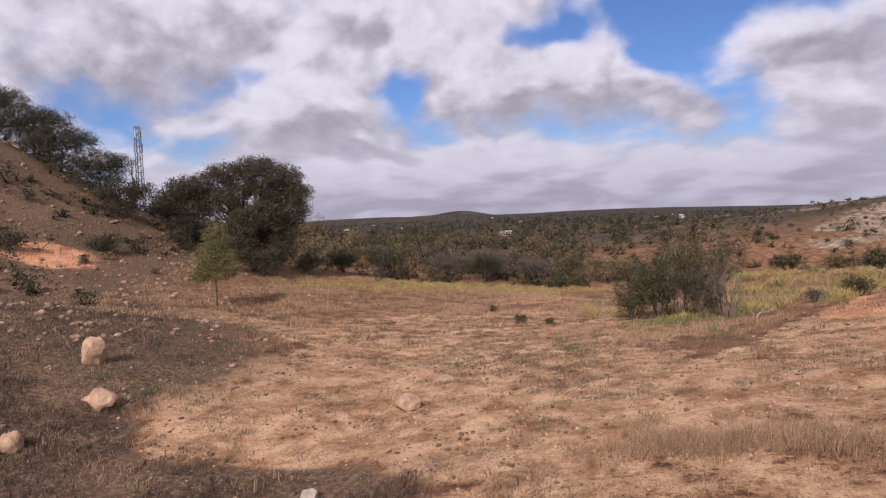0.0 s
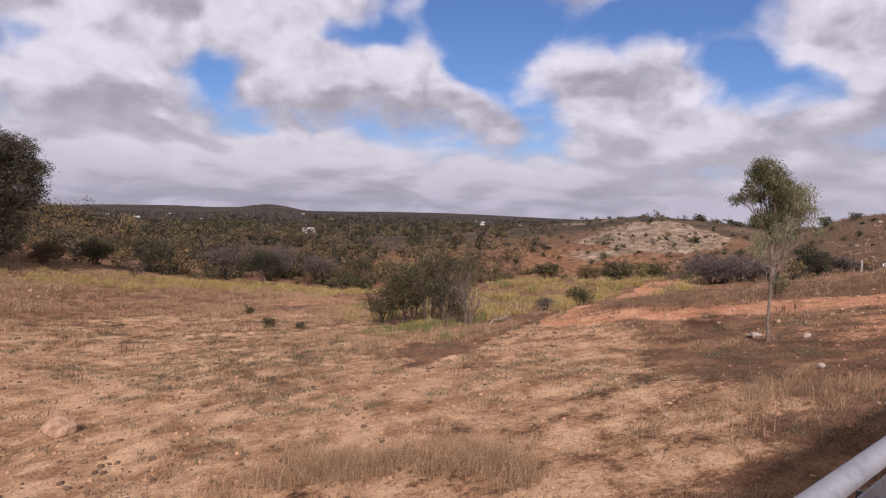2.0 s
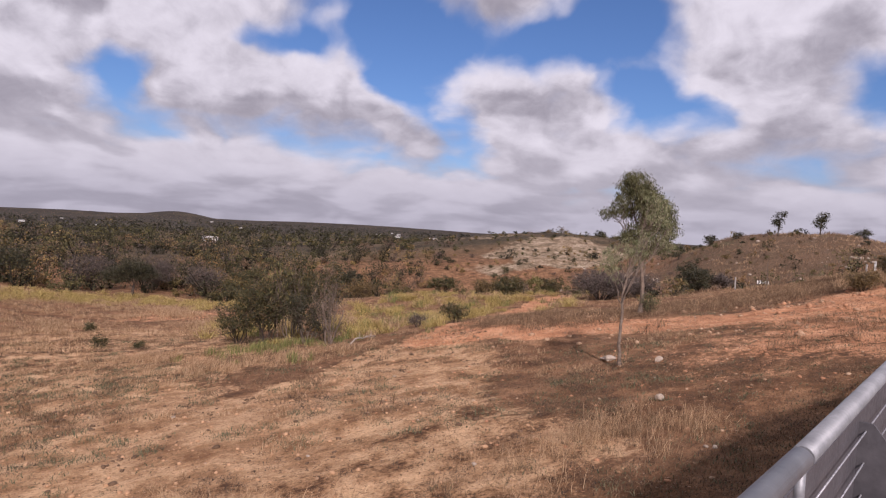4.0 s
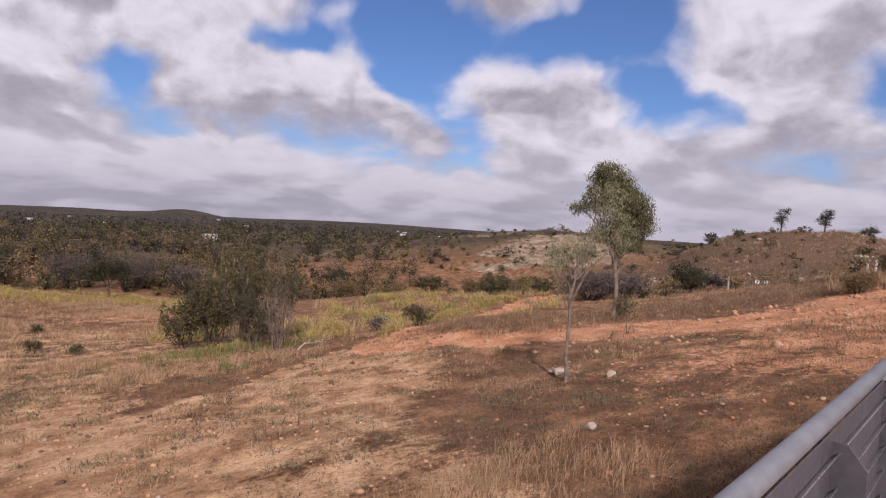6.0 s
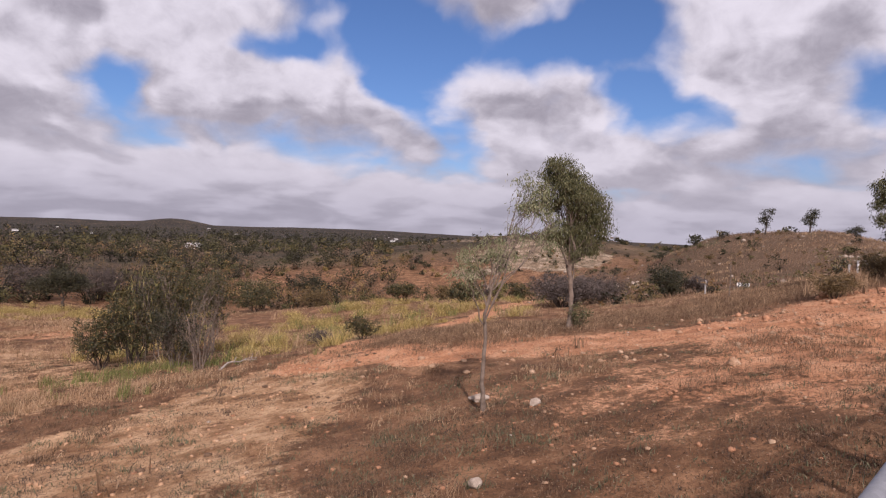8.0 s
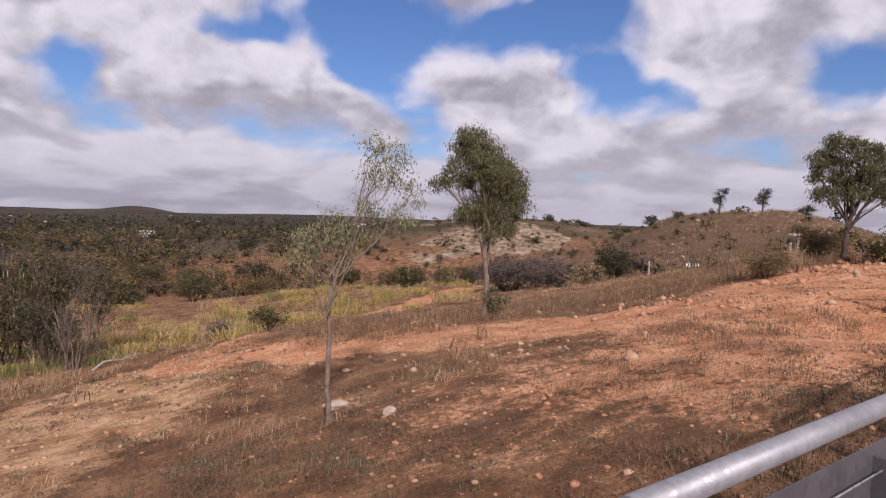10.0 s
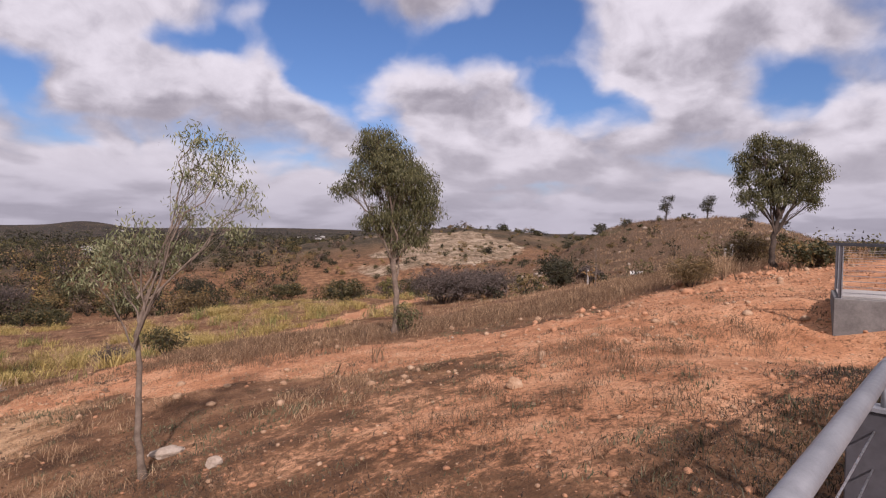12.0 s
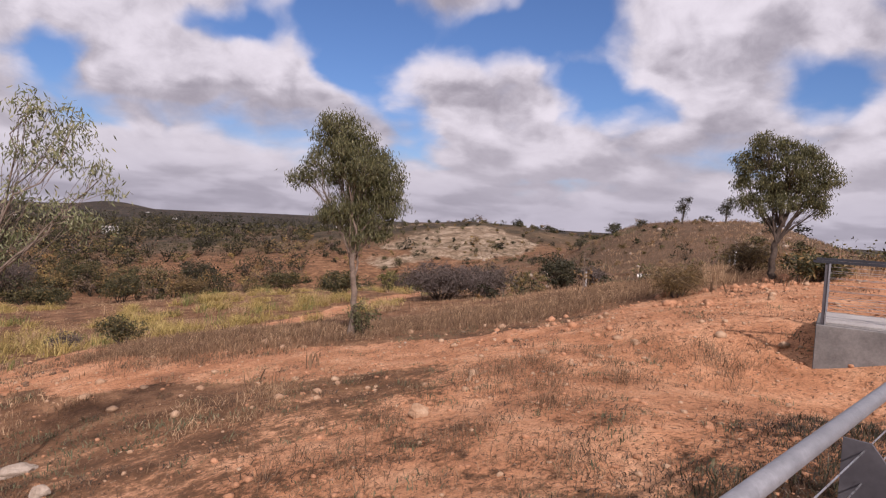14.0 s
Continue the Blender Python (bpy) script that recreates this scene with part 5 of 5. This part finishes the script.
p = field(rng, 1100, 6, 24, 28, 44, spot(15.6, 35.2, 2.2, 1.1))
scatter_blades("green_grass", "bright green grass at the foot of the thicket", "grass", p, rng, 24, 0.5, 0.022, 0.45, 0.16, GRASS_GREEN)
p = field(rng, 260, 12, 24, 28, 40, spot(16.1, 29.9, 0.45, 0.4))
scatter_blades("green_tuft", "bright green grass tuft beside the track", "grass", p, rng, 26, 0.75, 0.02, 0.6, 0.12, GRASS_GREEN)
p = field(rng, 1500, -2, 14, 22, 38, spot(4.5, 30.0, 3.5, 3.0))
scatter_blades("low_green_weed", "low green weed mats on the sandy flat", "weeds", p, rng, 14, 0.14, 0.025, 1.0, 0.16, WEED_GREEN)
p = field(rng, 1500, 4, 24, 24, 38, lambda x, y: np.clip(1.3 * hump(x, y, 13.0, 31.5, 2.8, 1.3) + 0.9 * hump(x, y, 9.0, 36.0, 3.0, 1.2) + 0.8 * hump(x, y, 17.6, 30.4, 1.6, 0.8), 0, 1))
scatter_blades("pale_grass", "pale dry grass before the thicket", "grass", p, rng, 34, 0.40, 0.013, 1.1, 0.16, GRASS_DRY)
p = field(rng, 2200, -4, 26, 22, 48, lambda x, y: np.clip(1.1 * hump(x, y, 20.5, 30.6, 2.6, 1.0) + 0.7 * ss(0.06, 0.26, fbm(x, y, 3.2, 3, 191)), 0, 1))
scatter_blades("brown_tufts", "brown grass tufts among bare sand", "grass", p, rng, 34, 0.24, 0.014, 1.6, 0.2, GRASS_BROWN)


def keep_dark(x, y):
    return dark_bank(x, y) * ss(-0.35, 0.1, fbm(x, y, 2.2, 3, 113))


p = field(rng, 8000, -26, 4, 9, 26, keep_dark)
scatter_blades("dark_weeds", "dark dead weeds and twigs on the near bank", "weeds", p, rng, 16, 0.27, 0.015, 1.4, 0.18, WEED_DARK)
p = field(rng, 4200, -40, -6, 18, 60, lambda x, y: np.clip(1.2 * hump(x, y, -20, 30, 8, 11) * ss(-0.25, 0.2, fbm(x, y, 3, 3, 117)), 0, 1))
scatter_blades("slope_weeds", "dark dry weeds on the stony slope", "weeds", p, rng, 18, 0.34, 0.016, 0.9, 0.2, WEED_DARK)
p = field(rng, 2200, -40, -6, 18, 60, lambda x, y: np.clip(1.2 * hump(x, y, -18, 29, 8, 10) * ss(-0.1, 0.25, fbm(x, y, 3, 3, 119)), 0, 1))
scatter_blades("slope_green_weeds", "grey-green weeds on the stony slope", "weeds", p, rng, 16, 0.26, 0.018, 0.9, 0.2, WEED_GREEN)
p = field(rng, 900, -24, 4, 8, 26, keep_dark)
scatter_blades("bank_grass", "thin brown stalks on the near bank", "grass", p, rng, 14, 0.5, 0.010, 0.5, 0.15, GRASS_BROWN)
p = field(rng, 15000, -20, 44, 10, 48, lambda x, y: np.clip(masks(x, y)["sand"] + 0.5 * masks(x, y)["red"], 0, 1) * (0.08 + 0.92 * ss(0.04, 0.26, fbm(x, y, 2.0, 4, 141))))
scatter_blades("dead_sprigs", "small dead sprigs scattered on bare dirt", "weeds", p, rng, 22, 0.11, 0.013, 2.4, 0.13, WEED_DARK)
p = field(rng, 2600, -16, 24, 12, 44, lambda x, y: masks(x, y)["sand"] * ss(0.08, 0.35, fbm(x, y, 3.2, 3, 143)))
scatter_blades("flat_weeds", "low olive weeds on the sandy flat", "weeds", p, rng, 22, 0.13, 0.02, 1.6, 0.17, WEED_GREEN)
p = field(rng, 1500, -8, 24, 12, 34, lambda x, y: masks(x, y)["sand"] * ss(0.1, 0.32, fbm(x, y, 3.0, 3, 145)))
scatter_blades("flat_pale_tufts", "small pale grass tufts on the sandy flat", "grass", p, rng, 30, 0.24, 0.010, 1.9, 0.15, GRASS_DRY)


p = field(rng, 2600, -14, 30, 16, 46, lambda x, y: ss(0.08, 0.24, fbm(x, y, 2.4, 3, 161)) * (1 - 0.95 * masks(x, y)["red"]) * (1 - 0.85 * masks(x, y)["sand"]))
scatter_blades("pale_tufts", "pale wispy grass tufts across the flat", "grass", p, rng, 30, 0.28, 0.010, 1.8, 0.17, GRASS_DRY)
p = field(rng, 3000, -14, 30, 14, 46, lambda x, y: ss(0.1, 0.3, fbm(x, y, 2.0, 3, 163)) * (1 - 0.8 * masks(x, y)["red"]))
scatter_blades("olive_mats", "low olive weed mats across the flat", "weeds", p, rng, 24, 0.16, 0.022, 1.6, 0.2, WEED_GREEN)


p = field(rng, 260, 40, 50, 13, 24, lambda x, y: np.clip(1.3 * hump(x, y, 41.5, 18.6, 0.5, 0.5) + 1.2 * hump(x, y, 48.2, 17.0, 0.9, 0.7) + 0.8 * hump(x, y, 45.0, 20.5, 1.2, 0.6), 0, 1))
scatter_blades("tall_straw_clumps", "tall straw-coloured grass clumps beside the dark gum", "grass", p, rng, 70, 1.15, 0.014, 1.0, 0.22, GRASS_DRY)


p = field(rng, 5200, -26, 16, 40, 84, lambda x, y: (1 - 0.9 * masks(x, y)["sand"]) * (0.15 + 0.85 * ss(-0.05, 0.2, fbm(x, y, 4.0, 3, 201))))
scatter_blades("back_flat_grass", "pale and tawny dry grass at the back of the flat", "grass", p, rng, 30, 0.42, 0.026, 1.7, 0.3, GRASS_DRY)
p = field(rng, 2200, 55, 160, 15, 120, lambda x, y: np.clip(hump(x, y, 104, 56, 30, 24), 0, 1) * (0.2 + 0.8 * ss(-0.05, 0.2, fbm(x, y, 10, 3, 203))))
scatter_blades("hill_straw", "straw-coloured grass on the stony hill", "grass", p, rng, 14, 0.5, 0.05, 1.2, 0.5, GRASS_DRY)


def keep_hill(x, y):
    return np.clip(1.1 * hump(x, y, 100, 55, 34, 24) + 0.9 * hump(x, y, -45, 62, 22, 22), 0, 1) * 0.8


p = field(rng, 16000, -90, 160, 15, 120, keep_hill)
scatter_blades("hill_grass", "sparse dry grass on the stony hills", "grass", p, rng, 10, 0.5, 0.045, 0.8, 0.4, GRASS_BROWN)
p = field(rng, 5000, 50, 160, 15, 120, lambda x, y: np.clip(hump(x, y, 100, 55, 34, 24), 0, 1) * ss(0.0, 0.25, fbm(x, y, 8, 3, 171)))
scatter_blades("hill_olive_grass", "olive grass patches on the stony hill", "grass", p, rng, 12, 0.45, 0.05, 0.9, 0.45, WEED_GREEN)


# ---- stones ----
def stone_field(name, label, xy, rng, lo, hi, material):
    proto = []
    for k in range(6):
        bm = rock_mesh(rng, 1.0, (1, rng.uniform(0.7, 1), rng.uniform(0.5, 0.75)), 1, 0.3)
        bm.verts.ensure_lookup_table()
        proto.append((np.array([v.co[:] for v in bm.verts]), np.array([[v.index for v in f.verts] for f in bm.faces])))
        bm.free()
    vs, fs, off = [], [], 0
    s = lo + (hi - lo) * rng.uniform(0, 1, len(xy)) ** 3
    z = height(xy[:, 0], xy[:, 1])
    ang = rng.uniform(0, 6.283, len(xy))
    for i in range(len(xy)):
        V, F = proto[i % 6]
        c, sn = math.cos(ang[i]), math.sin(ang[i])
        W = np.column_stack([V[:, 0] * c - V[:, 1] * sn, V[:, 0] * sn + V[:, 1] * c, V[:, 2]]) * s[i]
        vs.append(W + np.array([xy[i, 0], xy[i, 1], z[i] + s[i] * 0.15]))
        fs.append(F + off)
        off += len(V)
    me = mesh_from(name, np.concatenate(vs), np.concatenate(fs), 3)
    me.materials.append(material)
    return tagged(new(name, me), label, "stones", kind="stuff")


rng = np.random.default_rng(900)
p = field(rng, 5200, 14, 46, 8, 26, lambda x, y: np.clip(0.15 + masks(x, y)["red"], 0, 1))
stone_field("red_clods", "crumbled red earth clods on the track", p, rng, 0.015, 0.085, CLOD_RED)
p = field(rng, 6000, -16, 24, 12, 40, lambda x, y: np.clip(masks(x, y)["sand"], 0, 1))
stone_field("sand_clods", "crumbled sandy earth clods on the flat", p, rng, 0.015, 0.095, CLOD_SAND)
p = field(rng, 9000, -18, 30, 12, 46, lambda x, y: np.clip(masks(x, y)["sand"] * (0.12 + 0.88 * ss(0.0, 0.22, fbm(x, y, 3.0, 4, 181))), 0, 1))
stone_field("dark_crumbs", "dark crumbs of litter and dried dung on the flat", p, rng, 0.02, 0.13, CLOD_DARK)
p = field(rng, 8500, -22, 44, 8, 40, lambda x, y: np.clip(0.3 + masks(x, y)["red"], 0, 1))
stone_field("gravel", "small tan stones scattered over the dirt", p, rng, 0.014, 0.075, STONE)
p = field(rng, 1500, 18, 60, 9, 30, lambda x, y: 1 - ss(0.8, 2.6, np.abs(along(x, y, RED_TRACK) - 2.9)))
stone_field("track_stones", "loose reddish stones along the track's edge", p, rng, 0.03, 0.17, STONE)
p = field(rng, 900, 34, 52, 13, 24, lambda x, y: np.clip(1.2 * hump(x, y, 42.5, 17.4, 4.0, 0.8) + 0.5 * hump(x, y, 37.5, 20.2, 3.0, 0.7), 0, 1))
stone_field("berm_rubble", "reddish rubble heaped along the track's upper edge", p, rng, 0.05, 0.26, CLOD_RED)
p = field(rng, 380, -22, 44, 8, 40, lambda x, y: 0.3 + 0 * x)
stone_field("pale_stones", "small pale stones scattered over the dirt", p, rng, 0.015, 0.09, STONE_PALE)
p = field(rng, 4200, -75, -8, 20, 110, lambda x, y: np.clip(1.3 * hump(x, y, -38, 56, 16, 18) + 0.8 * hump(x, y, -22, 34, 8, 9), 0, 1))
stone_field("hill_scree", "broken brown scree on the hillside", p, rng, 0.05, 0.42, STONE_BROWN)
p = field(rng, 4200, 55, 160, 20, 110, lambda x, y: np.clip(1.2 * hump(x, y, 104, 54, 24, 20), 0, 1) * (0.15 + ss(0.0, 0.3, fbm(x, y, 14, 3, 121))))
stone_field("hill_boulders", "pale boulders over the right-hand hill", p, rng, 0.08, 0.5, STONE_PALE)

rock("upright tan boulder on the bare slope", -14.3, 26.9, 0.78, (0.75, 0.7, 1.05), 1, STONE, 0.22, "boulders")
rock("squat tan boulder on the bare slope", -11.9, 22.4, 0.62, (1.0, 0.8, 0.8), 2, STONE, 0.2, "boulders")
rock("pale boulder among dark weeds", -12.9, 18.9, 0.45, (0.8, 0.7, 1.0), 3, STONE, 0.2, "boulders")
rock("tan block lying on the sandy flat", -0.5, 21.6, 0.5, (1.0, 0.8, 0.75), 4, STONE, 0.22, "boulders")
rock("flat pale stone in brown grass", 23.5, 17.9, 0.27, (1.2, 0.7, 0.45), 5, STONE_PALE, 0.2, "pale stones")
rock("pale stone in brown grass", 23.9, 16.0, 0.16, (1.0, 0.8, 0.8), 6, STONE_PALE, 0.2, "pale stones")
rock("small pale stone in brown grass", 20.1, 12.6, 0.13, (1.0, 0.8, 0.8), 7, STONE_PALE, 0.2, "pale stones")
rock("rounded orange stone on the track's edge", 28.9, 14.3, 0.19, (1.0, 0.8, 0.8), 8, STONE, 0.25, "pale stones")
rock("broken stone on the near bank", -3.0, 14.9, 0.25, (1.0, 0.8, 0.9), 9, STONE_PALE, 0.25, "pale stones")

# ---- far things ----


def build_mast():
    x, y = -66.0, 152.0
    z = ground_z(x, y)
    mast = thing("lattice_mast", "grey steel lattice mast with aerials behind the hill", "mast", (x, y, z))
    h, w = 25.0 - z, 0.75
    for sx in (-1, 1):
        for sy in (-1, 1):
            part("leg", tube_bm(Vector((sx * w, sy * w, 0)), Vector((sx * w * 0.7, sy * w * 0.7, h)), 0.09, 6), POST_GREY, mast)
    n = 16
    for k in range(n):
        z0, z1 = h * k / n, h * (k + 1) / n
        q = w * (1 - 0.3 * k / n)
        bm = bmesh.new()
        for a, b in (((-q, -q), (q, -q)), ((q, -q), (q, q)), ((q, q), (-q, q)), ((-q, q), (-q, -q))):
            for za, zb in ((z0, z1), (z1, z1)):
                t = tube_bm(Vector((*a, za)), Vector((*b, zb)), 0.045, 4)
                me = bpy.data.meshes.new("tmp")
                t.to_mesh(me)
                t.free()
                bm.from_mesh(me)
                bpy.data.meshes.remove(me)
        part("brace", bm, POST_GREY, mast)
    for k, (a, zz) in enumerate([(0.4, 0.93), (2.5, 0.93), (4.6, 0.93), (0.9, 0.80), (3.4, 0.80), (5.2, 0.72)]):
        bm = bmesh.new()
        m = Matrix.Translation((math.cos(a) * 0.95, math.sin(a) * 0.95, h * zz)) @ Matrix.Rotation(a, 4, "Z")
        box(bm, -0.12, 0.12, -0.22, 0.22, -1.0, 1.0, m)
        part("aerial", bm, CONCRETE_PALE, mast)


build_mast()


def tank():
    x, y = -50.0, 122.0
    z = ground_z(x, y)
    t = thing("water_tank", "pale round water tank among hillside trees", "tank", (x, y, z - 0.2))
    bm = bmesh.new()
    bmesh.ops.create_cone(bm, cap_ends=True, segments=28, radius1=3.0, radius2=3.0, depth=4.2, matrix=Matrix.Translation((0, 0, 2.1)))
    part("wall", bm, CONCRETE_PALE, t)
    bm = bmesh.new()
    bmesh.ops.create_cone(bm, cap_ends=True, segments=28, radius1=3.1, radius2=0.3, depth=0.8, matrix=Matrix.Translation((0, 0, 4.6)))
    part("roof", bm, CONCRETE_PALE, t)


tank()


def house(x, y, sx, sy, h, rz, label):
    ob = thing("house", label, "house", (x, y, ground_z(x, y) - 0.3), "houses on the plain")
    ob.matrix_world = ob.matrix_world @ Matrix.Rotation(rz, 4, "Z")
    bm = bmesh.new()
    box(bm, -sx, sx, -sy, sy, 0, h)
    part("wall", bm, WHITE, ob)
    bm = bmesh.new()
    vs = [bm.verts.new(v) for v in ((-sx - 0.4, -sy - 0.4, h), (sx + 0.4, -sy - 0.4, h), (sx + 0.4, sy + 0.4, h), (-sx - 0.4, sy + 0.4, h), (-sx - 0.4, 0, h + sy * 0.45), (sx + 0.4, 0, h + sy * 0.45))]
    for f in ((0, 1, 5, 4), (2, 3, 4, 5), (0, 4, 3), (1, 2, 5), (3, 2, 1, 0)):
        bm.faces.new([vs[i] for i in f])
    part("roof", bm, CONCRETE_PALE, ob)


house(45, 283, 2.6, 1.8, 2.4, 0.3, "white house with a pale roof among trees")
rng = np.random.default_rng(77)
for k in range(14):
    az, d = rng.uniform(radians(-12), radians(34)), rng.uniform(700, 1900)
    house(d * math.sin(az), d * math.cos(az), rng.uniform(2.4, 4), rng.uniform(1.8, 2.6), rng.uniform(1.6, 2.4), rng.uniform(0, 3), "white house with a pale roof on the plain")


def chevron(x, y, rz):
    z = ground_z(x, y)
    ob = thing("chevron_sign", "black and white chevron road marker on posts", "road sign", (x, y, z), "chevron markers")
    ob.matrix_world = ob.matrix_world @ Matrix.Rotation(rz, 4, "Z") @ Matrix.Scale(0.62, 4)
    bm = bmesh.new()
    box(bm, -1.05, 1.05, -0.02, 0.02, 0.35, 0.95)
    part("board", bm, WHITE, ob, "white sign board")
    for k in range(4):
        bm = bmesh.new()
        x0 = -0.95 + k * 0.5
        pr = [(0, 0.36), (0.22, 0.36), (0.42, 0.65), (0.22, 0.94), (0, 0.94), (0.2, 0.65)]
        f = bm.faces.new([bm.verts.new((x0 + a, -0.026, b)) for a, b in pr])
        bmesh.ops.recalc_face_normals(bm, faces=[f])
        r = bmesh.ops.extrude_face_region(bm, geom=[f])
        bmesh.ops.translate(bm, verts=[v for v in r["geom"] if isinstance(v, bmesh.types.BMVert)], vec=(0, 0.004, 0))
        part("chevron", bm, BLACK, ob, "black chevron")
    for px in (-0.8, 0.8):
        bm = bmesh.new()
        box(bm, px - 0.04, px + 0.04, 0.022, 0.08, -0.3, 0.9)
        part("post", bm, POST_GREY, ob)


chevron(72.6, 44.1, 2.6 + math.pi)


def stake(x, y, h, material, label):
    ob = thing("fence_stake", label, "post", (x, y, ground_z(x, y) - 0.1), "stakes beside the track")
    bm = bmesh.new()
    box(bm, -0.05, 0.05, -0.05, 0.05, 0, h)
    bmesh.ops.bevel(bm, geom=list(bm.edges), offset=0.012, segments=1, affect="EDGES")
    part("stake", bm, material, ob)


stake(55.0, 35.2, 1.15, CONCRETE_PALE, "short pale stake in brown grass")
stake(54.0, 24.0, 1.0, WHITE, "short white marker post")
stake(56.0, 25.5, 1.0, CONCRETE_PALE, "short pale marker post")
